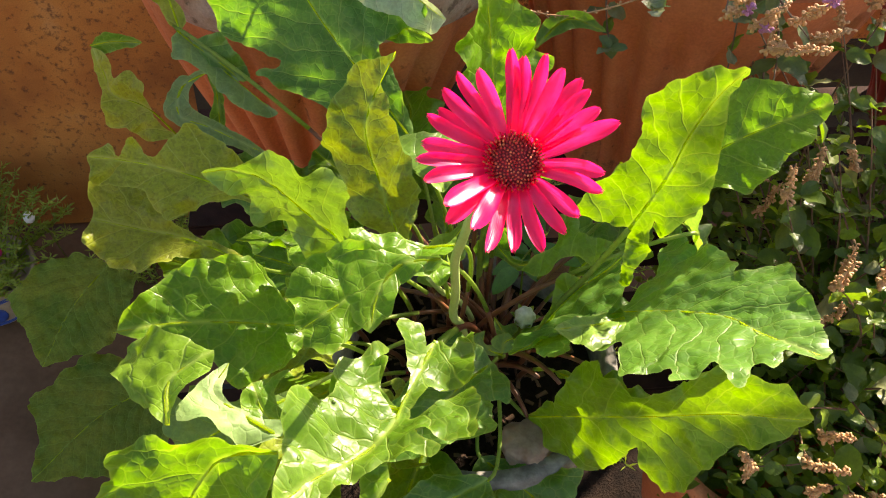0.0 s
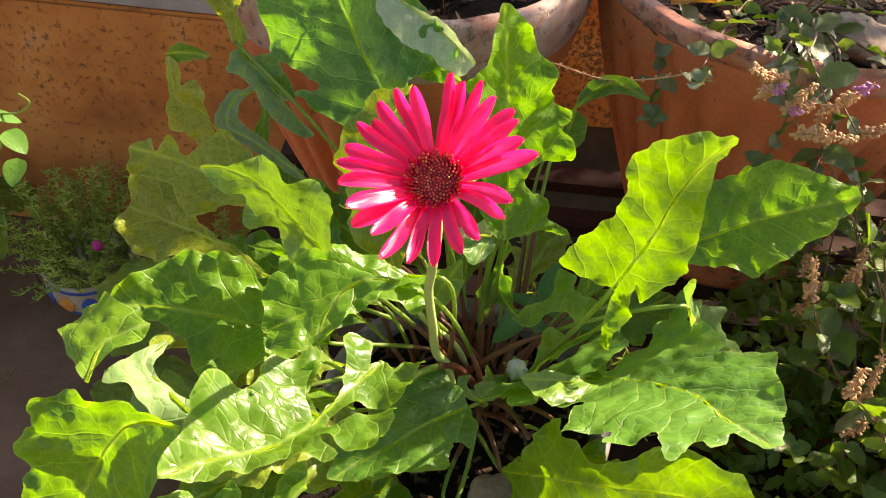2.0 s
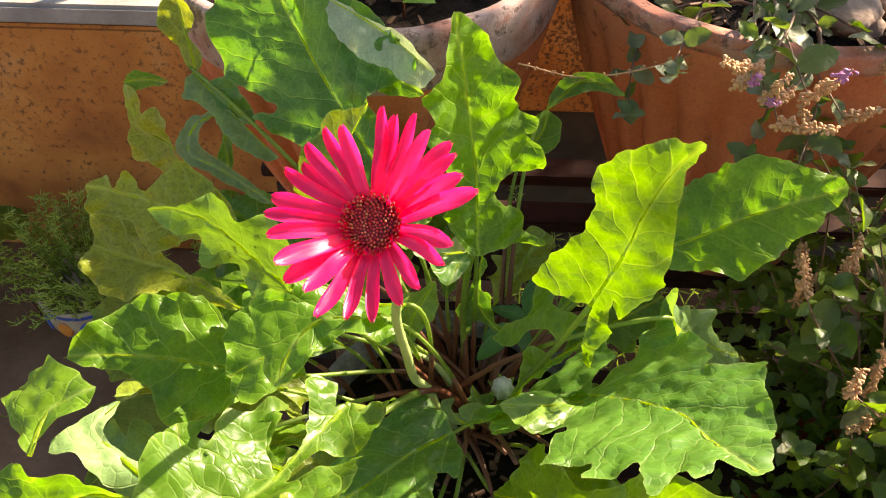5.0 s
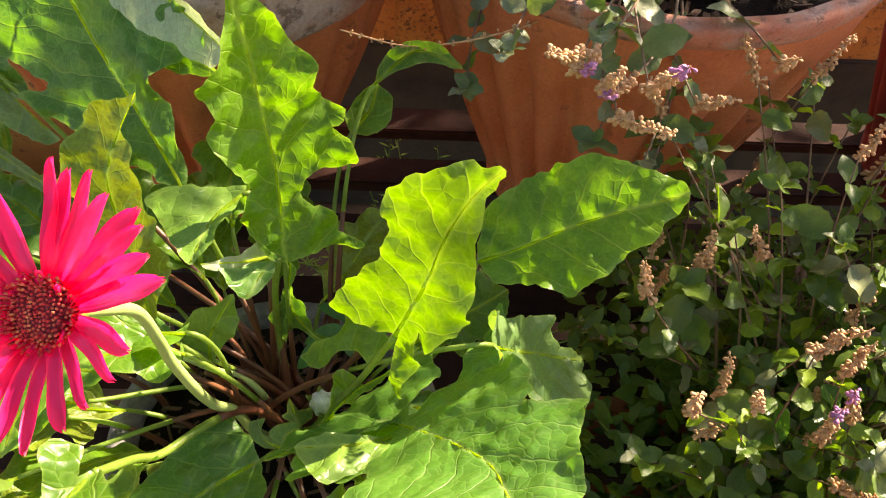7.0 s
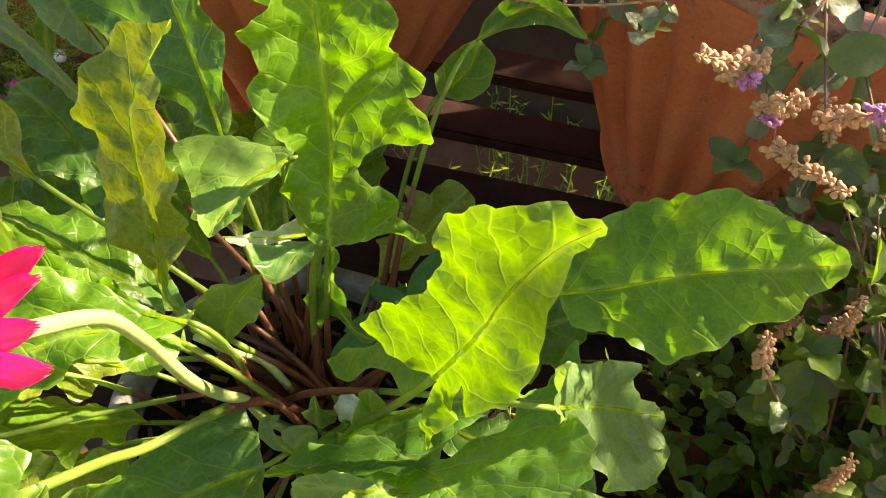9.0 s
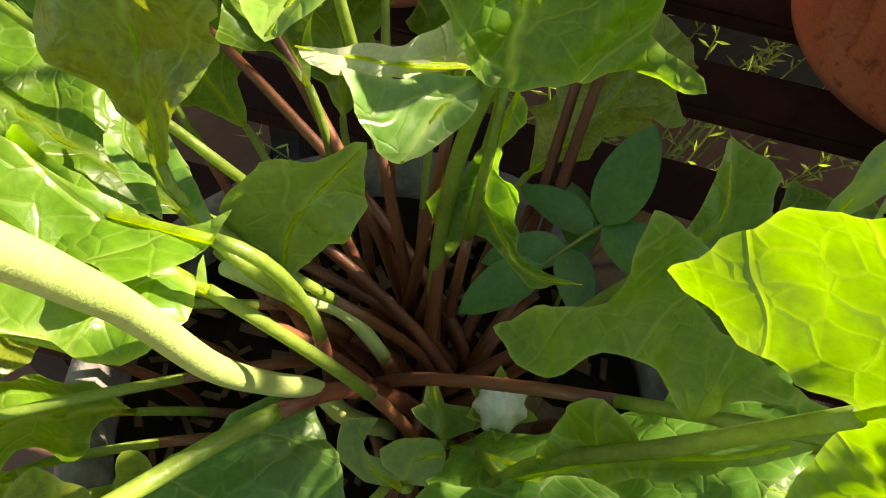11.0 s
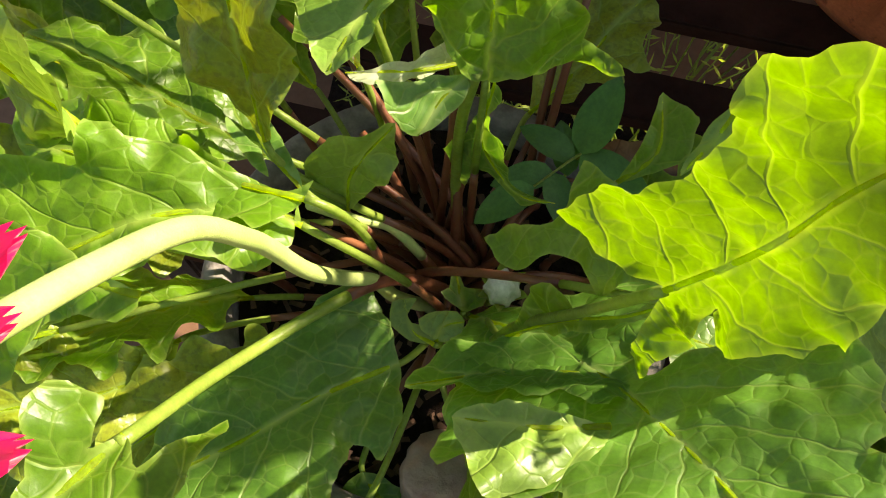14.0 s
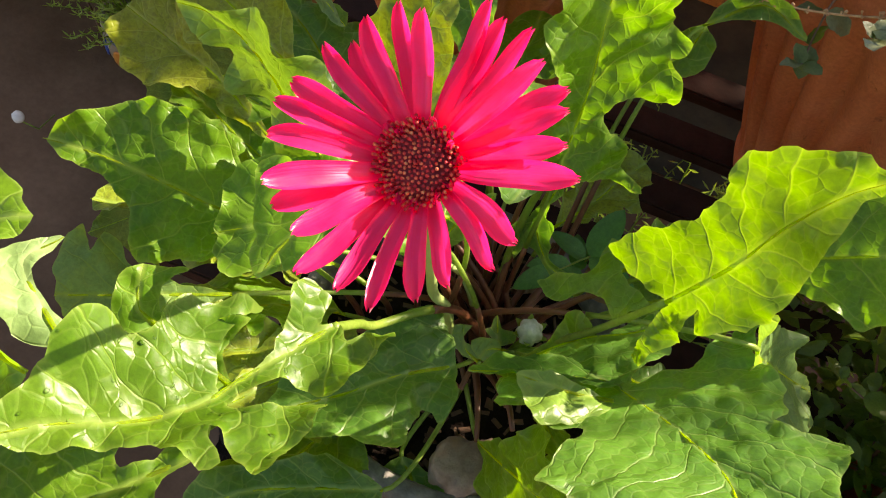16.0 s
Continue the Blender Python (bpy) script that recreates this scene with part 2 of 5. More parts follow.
def empty(name, at=(0, 0, 0), turn=0.0):
    ob = new(name)
    ob.empty_display_size = 0.05
    ob.matrix_basis = pose(*at, 0, 0, turn)
    return ob


def spline(points, n=8):
    """A smooth line through points (tuples of any length)."""
    p = [np.array(q, float) for q in points]
    p = [2 * p[0] - p[1], *p, 2 * p[-1] - p[-2]]
    out = []
    for a, b, c, d in zip(p, p[1:], p[2:], p[3:]):
        for k in range(n):
            t = k / n
            out.append(0.5 * (2 * b + (c - a) * t + (2 * a - 5 * b + 4 * c - d) * t * t + (3 * b - a - 3 * c + d) * t ** 3))
    return out + [p[-2]]


def tube(bm, line, radii, sides=8, squash=1.0):
    """A tapered tube along a line."""
    line = [Vector(p) for p in line]
    rings = []
    ref = Vector((0.31, 0.2, 0.93))
    for i, p in enumerate(line):
        d = (line[min(i + 1, len(line) - 1)] - line[max(i - 1, 0)]).normalized()
        x = d.cross(ref)
        x = x.normalized() if x.length > 1e-4 else d.orthogonal().normalized()
        y = d.cross(x)
        f = i / (len(line) - 1) * (len(radii) - 1)
        k = min(int(f), len(radii) - 2)
        r = radii[k] + (radii[k + 1] - radii[k]) * (f - k)
        rings.append([bm.verts.new(p + x * (r * math.cos(a)) + y * (r * squash * math.sin(a))) for a in (2 * math.pi * j / sides for j in range(sides))])
    for a, b in zip(rings, rings[1:]):
        for j in range(sides):
            bm.faces.new((a[j], a[(j + 1) % sides], b[(j + 1) % sides], b[j]))
    bm.faces.new(rings[0][::-1])
    bm.faces.new(rings[-1])
    return rings


def lathe(bm, profile, sides=64, flute=0, depth=0.0, low=0.0, high=1.0):
    """A turned form; between the heights low and high its wall is fluted."""
    rings = []
    for r, z in profile:
        ring = []
        k = 0.0
        if flute and low <= z <= high:
            k = min(1.0, (z - low) / 0.03, (high - z) / 0.06)
        for j in range(sides):
            a = 2 * math.pi * j / sides
            rr = r - depth * k * (0.5 + 0.5 * math.cos(flute * a)) ** 2
            ring.append(bm.verts.new((rr * math.cos(a), rr * math.sin(a), z)))
        rings.append(ring)
    for a, b in zip(rings, rings[1:]):
        for j in range(sides):
            bm.faces.new((a[j], a[(j + 1) % sides], b[(j + 1) % sides], b[j]))
    return rings


def box(bm, size, at=(0, 0, 0), bevel=0.003):
    made = bmesh.ops.create_cube(bm, size=1.0)["verts"]
    for v in made:
        v.co = Vector((v.co.x * size[0] + at[0], v.co.y * size[1] + at[1], v.co.z * size[2] + at[2]))
    if bevel:
        edges = list({e for v in made for e in v.link_edges})
        bmesh.ops.bevel(bm, geom=edges, offset=bevel, segments=2, affect="EDGES")


# ---- setting: floor, parapet, stand ----
TURN = 11.0                       # the parapet, the stand and the row of pots run this way


def ground_sheet():
    bm = bmesh.new()
    bmesh.ops.create_grid(bm, x_segments=60, y_segments=60, size=3.0)
    for v in bm.verts:
        v.co.z = 0.004 * noise.noise(v.co * 3.0)
    for c in ((-300, -300), ):
        vs = [bm.verts.new((x, y, -0.02)) for x, y in ((-300, -300), (300, -300), (300, 300), (-300, 300))]
        bm.faces.new(vs)
    return tagged(part("floor", bm, FLOOR), "worn dark grey-brown concrete terrace floor", "floor", kind="structure")


ground_sheet()

parapet = new("wall_parapet")
bm = bmesh.new()
box(bm, (6.0, 0.22, 0.50), (0, 0.11, 0.25), 0.006)
tagged(parapet, "low ochre parapet with stained flaking paint", "wall", kind="structure")
parapet.matrix_basis = pose(-0.75, 1.115, 0, 0, 0, TURN)
part("painted_face", bm, OCHRE, parapet, smooth=False)
bm = bmesh.new()
box(bm, (6.0, 0.30, 0.035), (0, 0.15, 0.5195), 0.006)
part("coping", bm, LEDGE, parapet, "pale cement coping", smooth=False)
for k in range(16):
    bm = bmesh.new()
    box(bm, (0.018, 0.018, 0.9), (-2.7 + 0.36 * k, 0.17, 0.98), 0.002)
    part("railing_bar", bm, IRON, parapet, "black iron railing bar", smooth=False)
bm = bmesh.new()
box(bm, (0.42, 0.27, 0.525), (0.93, 0.115, 0.6375), 0.006)
part("pillar", bm, LICHEN, parapet, "short ochre pillar with lichen specks", smooth=False)

# dark strip over the low wall, put there as the stand's shade
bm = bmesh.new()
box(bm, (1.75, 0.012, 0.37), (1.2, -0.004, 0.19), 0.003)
part("shade_strip", bm, STAND_SHADE, parapet, "dark strip standing in for the shade behind the stand", smooth=False)

stand = empty("plant_stand", (0.45, 0.88, 0), TURN)
tagged(stand, "long low stand of dark brown slats for flower pots", "plant stand")
for k in range(6):
    bm = bmesh.new()
    box(bm, (1.62, 0.042, 0.016), (0.05, -0.30 + 0.088 * k, 0.492), 0.002)
    part("slat", bm, SLAT, stand, smooth=False)
# dark earth sheet, added to carry the shade on the floor below the slats
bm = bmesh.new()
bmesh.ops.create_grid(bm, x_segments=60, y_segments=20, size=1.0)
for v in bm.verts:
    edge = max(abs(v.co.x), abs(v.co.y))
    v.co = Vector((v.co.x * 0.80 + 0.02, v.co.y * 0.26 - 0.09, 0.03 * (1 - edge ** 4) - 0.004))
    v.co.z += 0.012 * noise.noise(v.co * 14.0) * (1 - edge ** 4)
bed = tagged(part("shade_earth_bed", bm, SOIL), "strip of dark earth that also stands in for the shade under the slatted stand", "soil", kind="structure")
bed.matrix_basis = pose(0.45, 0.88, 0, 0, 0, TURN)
for x in (-0.72, 0.8):
    for y in (-0.28, 0.13):
        bm = bmesh.new()
        box(bm, (0.04, 0.04, 0.482), (x, y, 0.241), 0.003)
        part("leg", bm, IRON, stand, smooth=False)


# ---- pots ----
def fluted_pot(at, radius, height, wall, rim, soil_drop, label, base=0.63, lip=0.06):
    pot = empty("flower_pot", at)
    tagged(pot, label, "flower pot", "row of fluted pots")
    b = radius * base
    prof = [(0.001, 0.0), (b * 0.96, 0.0), (b, 0.012), (b * 1.02, 0.03)]
    for k in range(1, 12):
        f = k / 12
        prof.append((b * 1.02 + (radius * 0.97 - b * 1.02) * (1 - (1 - f) ** 1.25), 0.03 + (height - lip - 0.03) * f))
    prof += [(radius * 0.97, height - lip)]
    bm = bmesh.new()
    lathe(bm, prof, 224, 28, radius * 0.075, 0.03, height - max(lip, 0.05))
    part("pot_body", bm, wall, pot)
    r = radius
    bm = bmesh.new()
    lathe(bm, [(r * 0.965, height - lip - 0.002), (r * 0.985, height - 0.87 * lip), (r, height - 0.67 * lip), (r * 1.005, height - 0.2 * lip), (r, height - 0.05 * lip),
               (r * 0.985, height), (r * 0.94, height), (r * 0.925, height - 0.004), (r * 0.915, height - 0.02), (r * 0.86, height - 0.07)], 96)
    for v in bm.verts:
        v.co += Vector((noise.noise(v.co * 30), noise.noise(v.co * 30 + Vector((5, 0, 0))), noise.noise(v.co * 22 + Vector((0, 9, 0))))) * 0.0022
    part("rim", bm, rim, pot, "weathered pot rim with worn paint")
    bm = bmesh.new()
    lathe(bm, [(0.0005, height - soil_drop)] + [(r * 0.91 * k / 9, height - soil_drop) for k in range(1, 10)], 48)
    for v in bm.verts:
        v.co.z += 0.008 * noise.noise(v.co * 25) + 0.004 * noise.noise(v.co * 80)
    part("soil", bm, SOIL, pot, "dark garden soil")
    return pot


fluted_pot((-0.14, 0.81, 0.50), 0.195, 0.357, TERRACOTTA, TERRA_RIM, 0.035, "fluted terracotta pot with a grey weathered rim", 0.47)
fluted_pot((0.253, 0.90, 0.50), 0.214, 0.358, TERRACOTTA, TERRA_RUST, 0.045, "fluted orange terracotta pot with a chipped rim", 0.52, 0.022)
fluted_pot((0.70, 0.995, 0.50), 0.19, 0.35, TERRA_DARK, TERRA_DARK, 0.05, "fluted dark maroon pot on the slatted stand")

# pot of the gerbera
gpot = tagged(empty("gerbera_pot", (0.04, 0.45, 0.385)), "round grey cement pot under the gerbera", "flower pot")
bm = bmesh.new()
lathe(bm, [(0.001, 0), (0.086, 0), (0.09, 0.01), (0.112, 0.19), (0.122, 0.2), (0.126, 0.225), (0.122, 0.232), (0.112, 0.232), (0.108, 0.225), (0.104, 0.17)], 72)
for v in bm.verts:
    v.co += Vector((noise.noise(v.co * 25), noise.noise(v.co * 25 + Vector((5, 0, 0))), 0)) * 0.002
part("pot_body", bm, CONCRETE, gpot)
bm = bmesh.new()
lathe(bm, [(0.0005, 0.213)] + [(0.106 * k / 9, 0.213) for k in range(1, 10)], 48)
for v in bm.verts:
    v.co.z += 0.008 * noise.noise(v.co * 40) + 0.004 * noise.noise(v.co * 120)
part("soil", bm, SOIL, gpot, "dark moist soil")

# ---- gerbera ----
gerbera = tagged(empty("gerbera_plant", (0.045, 0.460, 0.605)), "gerbera with one pink flower and many lobed green leaves", "plant")
HOME = Vector((0.045, 0.460, 0.605))
KINDS = {"green": LEAF_GREEN, "yellow": LEAF_YELLOW, "dark": LEAF_DARK, "old": LEAF_OLD, "sere": LEAF_SERE, "pale": LEAF_PALE, "gourd": LEAF_GOURD, "under": LEAF_UNDER, "back": LEAF_BACK, "firm": LEAF_FIRM}
count = [0]


blades = []


def leaf(base, along, normal, bend, rib, one, two, kind="green", root=None, wave=0.006, stalk=True, label="", owner=None):
    """A lobed blade. base: foot of the blade; along, normal: its axes; bend: slopes and curvatures of its surface;
    rib: the midrib and one, two: the margins to both sides, from foot to tip and back, in mm along and across."""
    count[0] += 1
    plant = owner or gerbera
    HOME = plant.matrix_basis.translation
    seed = Vector((count[0] * 7.3, count[0] * 1.7, 0))
    a, n = Vector(along).normalized(), Vector(normal).normalized()
    s = n.cross(a)
    base = Vector(base)
    su, sv, kuu, kuv, kvv = bend
    ribline = [np.array(p) / 1000 for p in spline([np.array(q, float) for q in rib], 10)]
    loop = [(0, 0)] + list(one) + [rib[-1]] + list(two)
    ring = []
    m = len(loop)
    for i in range(m):
        p0, p1, p2, p3 = (np.array(loop[(i + k) % m], float) / 1000 for k in (-1, 0, 1, 2))
        steps = max(2, int(np.linalg.norm(p2 - p1) / 0.0024))
        for k in range(steps):
            t = k / steps
            c = 0.5 * (2 * p1 + (p2 - p0) * t + (2 * p0 - 5 * p1 + 4 * p2 - p3) * t * t + (3 * p1 - p0 - 3 * p2 + p3) * t ** 3)
            ring.append(0.55 * c + 0.45 * (p1 + (p2 - p1) * t))
    ring = np.array(ring)
    ctr = ring.mean(0)
    for q in ring:
        d = noise.noise(Vector((q[0] * 140, q[1] * 140, 0)) + seed)
        q += (q - ctr) / (np.linalg.norm(q - ctr) + 1e-6) * 0.0012 * d
    gap = np.roll(ring, -1, 0) - np.roll(ring, 1, 0)
    outw = np.stack([gap[:, 1], -gap[:, 0]], 1) / (np.linalg.norm(gap, axis=1)[:, None] + 1e-9)
    area = np.sum(ring[:, 0] * np.roll(ring[:, 1], -1) - np.roll(ring[:, 0], -1) * ring[:, 1])
    run_at = np.concatenate([[0], np.cumsum(np.linalg.norm(np.diff(ring, axis=0), axis=1))])
    big = min(1.0, 3.0 * np.sqrt(abs(area)) / 0.25)
    for k, q in enumerate(ring):                                                     # shallow lobes and small teeth
        lobe = noise.noise(Vector((run_at[k] / 0.017, 0.5, 9)) + seed) + 0.45 * noise.noise(Vector((run_at[k] / 0.006, 4.5, 9)) + seed)
        calm = min(1.0, np.hypot(*q) / 0.02)
        q += outw[k] * (1 if area > 0 else -1) * (0.0038 * lobe + 0.0004) * calm * big
    lo, hi = ring.min(0), ring.max(0)
    step = 0.0031
    inner = []
    rngl = random.Random(count[0])
    y = lo[1]
    row = 0
    while y < hi[1]:
        x = lo[0] + (row % 2) * step / 2
        while x < hi[0]:
            q = np.array((x + rngl.uniform(-1, 1) * 0.0006, y + rngl.uniform(-1, 1) * 0.0006))
            if np.min(np.hypot(*(ring - q).T)) > step * 0.5:
                inner.append(q)
            x += step
        y += step * 0.86
        row += 1
    pts = [Vector(q) for q in ring] + [Vector(q) for q in inner]
    nring = len(ring)
    got = delaunay_2d_cdt(pts, [], [list(range(nring))], 1, 1e-6)
    co, faces = got[0], got[2]
    rl = np.array(ribline)
    arc = np.concatenate([[0], np.cumsum(np.linalg.norm(np.diff(rl, axis=0), axis=1))])
    bm = bmesh.new()
    uvl = bm.loops.layers.uv.new("blade")
    rimlay = bm.verts.layers.float.new("margin")
    verts, flat = [], []
    for q in co:
        q2 = np.array((q.x, q.y))
        dist = np.hypot(*(rl - q2).T)
        i = int(np.argmin(dist))
        tdir = rl[min(i + 1, len(rl) - 1)] - rl[max(i - 1, 0)]
        tdir = tdir / (np.linalg.norm(tdir) + 1e-9)
        side = 1 if tdir[0] * (q2[1] - rl[i][1]) - tdir[1] * (q2[0] - rl[i][0]) >= 0 else -1
        acr = tdir[0] * (q2[1] - rl[i][1]) - tdir[1] * (q2[0] - rl[i][0])
        acr = side * max(abs(acr), 0.7 * dist[i]) if abs(acr) < dist[i] else acr
        at = arc[i] + float((q2 - rl[i]) @ tdir)
        off = np.hypot(*(ring - q2).T)
        kk = int(np.argmin(off))
        edge = off[kk]
        h = su * q.x + sv * q.y + 0.5 * kuu * q.x ** 2 + kuv * q.x * q.y + 0.5 * kvv * q.y ** 2
        h += 0.0035 * min(1.0, abs(acr) / 0.02)                                    # midrib lies in a groove
        near = math.exp(-edge / 0.018)
        h += wave * (0.35 + near) * 1.6 * noise.noise(Vector((q.x * 28, q.y * 28, 3)) + seed) * min(1.0, abs(acr) / 0.015)
        curl = math.sin(run_at[kk] / 0.0062 + 3.0 * noise.noise(Vector((run_at[kk] / 0.03, 2.5, 1)) + seed))
        h += wave * 0.75 * big * curl * math.exp(-edge / 0.009) * min(1.0, abs(acr) / 0.012)   # ruffled margin
        run = at - abs(acr) * 0.75 + (0.009 if acr > 0 else 0.0) + 0.011 * noise.noise(Vector((q.x * 26, q.y * 26, 12)) + seed)
        puff = 0.5 + 0.5 * math.cos(2 * math.pi * run * 42.0)                                     # the blade swells between side veins
        h += 0.0017 * (1 - puff) * min(1.0, abs(acr) / 0.012) * (0.5 + 0.5 * noise.noise(Vector((q.x * 30, q.y * 30, 5)) + seed)) if abs(acr) > 0.002 else 0
        h += 0.0024 * noise.noise(Vector((q.x * 85, q.y * 95, 8)) + seed) + 0.0011 * noise.noise(Vector((q.x * 165, q.y * 165, 15)) + seed)
        verts.append(bm.verts.new(base + a * q.x + s * q.y + n * h - HOME))
        verts[-1][rimlay] = 1.0 if edge < 0.0004 else 0.0
        flat.append((at, acr))
    bm.verts.index_update()
    for f in faces:
        try:
            fc = bm.faces.new([verts[i] for i in f])
        except ValueError:
            continue
        for lp in fc.loops:
            lp[uvl].uv = flat[lp.vert.index]
    blade = part("leaf", bm, KINDS[kind], plant, label)
    blades.append(blade)

    def on(p):
        h = su * p[0] + sv * p[1] + 0.5 * kuu * p[0] ** 2 + kuv * p[0] * p[1] + 0.5 * kvv * p[1] ** 2
        return base + a * p[0] + s * p[1] + n * (h + 0.0002) - HOME

    line = [on(p) for p in ribline]
    bm = bmesh.new()
    tube(bm, line[::2] + [line[-1]], [0.0013, 0.0008, 0.0002], 7, 0.45)
    part("midrib", bm, RIB, blade)
    if stalk:
        start = line[0]
        root = Vector(root) - HOME if root else Vector((rngl.uniform(-0.025, 0.025), rngl.uniform(-0.025, 0.025), 0.0))
        tan = (line[0] - line[4]).normalized()
        mid = start + tan * (start - root).length * 0.14
        low = root + Vector((0, 0, 0.35 * (start - root).length))
        cv = []
        for k in range(15):
            t = k / 14
            cv.append(start * (1 - t) ** 3 + mid * 3 * t * (1 - t) ** 2 + low * 3 * t * t * (1 - t) + root * t ** 3)
        bm = bmesh.new()
        tube(bm, cv[:8], [0.0015, 0.0018], 8)
        part("petiole", bm, STEM, blade)
        bm = bmesh.new()
        tube(bm, cv[7:], [0.0018, 0.0027], 8)
        part("petiole_foot", bm, STEM_RED, blade, "reddish brown foot of the leaf stalk")
    return blade


gourd = tagged(empty("gourd_vine", (-0.48, 0.45, 0.0)), "gourd vine on the floor with broad yellowing lobed leaves", "plant")
leaf((0.168, 0.506, 0.789), (0.876, 0.271, 0.400), (-0.175, -0.592, 0.786), (-0.02, -0.00, 0.37, 0.09, 4.09),
     [(0, 0), (28, 0), (64, 3), (96, 2), (135, -0)],
     [(11, 24), (42, 39), (86, 39), (118, 21)],
     [(106, -19), (71, -30), (47, -38), (31, -24), (8, -15)])
leaf((0.084, 0.388, 0.623), (0.750, -0.289, 0.595), (-0.533, -0.797, 0.285), (0.39, -0.05, -3.09, 0.28, 1.88),
     [(0, 0), (60, 9), (126, 12), (178, 11), (225, 0)],
     [(41, 21), (74, 51), (100, 60), (117, 32), (150, 36), (183, 50), (217, 28)],
     [(205, -11), (176, -13), (154, -26), (114, -47), (107, -11), (65, -36), (24, -22)], kind="yellow")
leaf((-0.066, 0.405, 0.701), (-0.888, -0.361, 0.284), (0.424, -0.406, 0.810), (0.67, -0.08, -7.34, 0.66, 5.68),
     [(0, 0), (51, 1), (100, -2), (134, -3), (166, 0)],
     [(14, -27), (51, -34), (52, -17), (81, -46), (120, -42), (152, -20)],
     [(133, 7), (106, 20), (92, 44), (48, 22), (34, 9)])
leaf((0.003, 0.324, 0.799), (-0.443, -0.861, 0.249), (-0.005, 0.280, 0.960), (-0.01, -0.29, 0.00, -2.00, 22.00),
     [(0, 0), (30, 6), (54, 10), (78, 15), (105, 11), (129, 3), (156, -1)],
     [(11, -1), (-1, -10), (10, -20), (20, -16), (28, -4), (38, 5), (65, 12), (66, 5), (63, -1), (47, -9), (35, -12), (49, -15), (59, -18), (65, -24), (75, -21), (79, -16), (87, -15), (95, -19), (103, -26), (117, -24), (125, -19), (141, -9)],
     [(135, 12), (114, 20), (100, 28), (95, 40), (91, 47), (84, 47), (79, 32), (77, 48), (80, 63), (76, 66), (49, 51), (27, 40), (43, 34), (58, 28), (66, 20), (50, 16), (34, 17), (25, 35), (16, 33), (-6, 24), (-26, 12), (2, 12)], kind='green', wave=0.004, stalk=False)
leaf((-0.065, 0.406, 0.793), (-0.805, -0.082, 0.588), (0.090, -0.996, -0.016), (-0.18, -0.05, 3.43, 1.01, -0.63),
     [(0, 0), (34, -5), (65, -13), (88, -12), (105, 0)],
     [(24, -40), (47, -43), (71, -43), (81, -31)],
     [(77, 4), (60, 16), (37, 17), (11, 23)], kind="firm")
leaf((-0.026, 0.443, 0.752), (-0.103, 0.500, 0.860), (-0.168, -0.861, 0.480), (-0.00, -0.10, 0.01, 1.38, -1.52),
     [(0, 0), (50, 16), (93, 24), (143, 0)],
     [(43, -15), (94, 3), (122, 12)],
     [(127, 35), (76, 57), (46, 39), (33, 45)], kind="old")
leaf((-0.027, 0.517, 0.795), (-0.649, 0.511, 0.564), (-0.105, -0.794, 0.599), (-0.19, -0.03, 1.53, 0.21, 0.44),
     [(0, 0), (98, 5), (144, 4), (186, 2), (235, 0)],
     [(109, 71), (110, 51), (158, 76), (199, 56), (224, 25)],
     [(202, -34), (163, -36), (131, -53), (69, -66), (71, -21)], kind="dark")
leaf((-0.142, 0.460, 0.696), (-0.976, 0.096, 0.194), (0.100, -0.597, 0.796), (-0.00, -0.00, 0.00, 0.00, -0.00),
     [(0, 0), (57, -6), (97, -3), (137, 0)],
     [(26, -8), (73, -14), (84, -25), (98, -45), (122, -37), (143, -29)],
     [(134, 18), (121, 28), (88, 32), (66, 11), (48, 9), (12, 6)], kind="sere")
leaf((-0.131, 0.475, 0.752), (-0.979, 0.058, 0.198), (0.101, -0.704, 0.704), (0.00, -0.00, -0.00, 0.00, -0.00),
     [(0, 0), (41, -5), (80, -7), (117, -4), (139, 0)],
     [(34, -29), (49, -37), (76, -43), (93, -12), (103, -12), (110, -22), (118, -7), (129, -14)],
     [(135, 10), (130, 17), (98, 13), (80, 26), (69, 30), (53, 14), (21, 2)], kind="sere")
leaf((-0.236, 0.583, 0.721), (-0.727, 0.366, 0.581), (-0.127, -0.903, 0.410), (0.00, 0.00, 0.00, 0.00, 0.00),
     [(0, 0), (33, 2), (62, 16), (81, 9), (100, 0)],
     [(16, 25), (36, 26), (49, 39), (71, 18), (90, 8)],
     [(85, -3), (71, 4), (65, -10), (49, -14), (41, -4), (15, 4)], kind='sere', wave=0.004)
leaf((-0.198, 0.587, 0.791), (0.654, -0.533, -0.537), (-0.086, -0.758, 0.647), (0.00, 0.00, 0.00, 0.00, 0.00),
     [(0, 0), (-4, -28), (13, -44), (37, -29), (90, 0)],
     [(-13, -24), (-7, -41), (5, -54), (20, -50), (43, -32), (73, -16)],
     [(55, -13), (27, -26), (10, -31), (1, -23), (-1, -11)], kind='back', wave=0.0015, stalk=False)
leaf((-0.199, 0.584, 0.794), (0.139, -0.343, -0.929), (0.523, -0.771, 0.363), (0.00, 0.00, 0.00, 0.00, 0.00),
     [(0, 0), (18, 3), (58, 0)],
     [(9, 6), (26, 8), (47, 5), (58, 2)],
     [(40, -6), (21, 0), (5, -2)], kind='dark', wave=0.002, stalk=False)
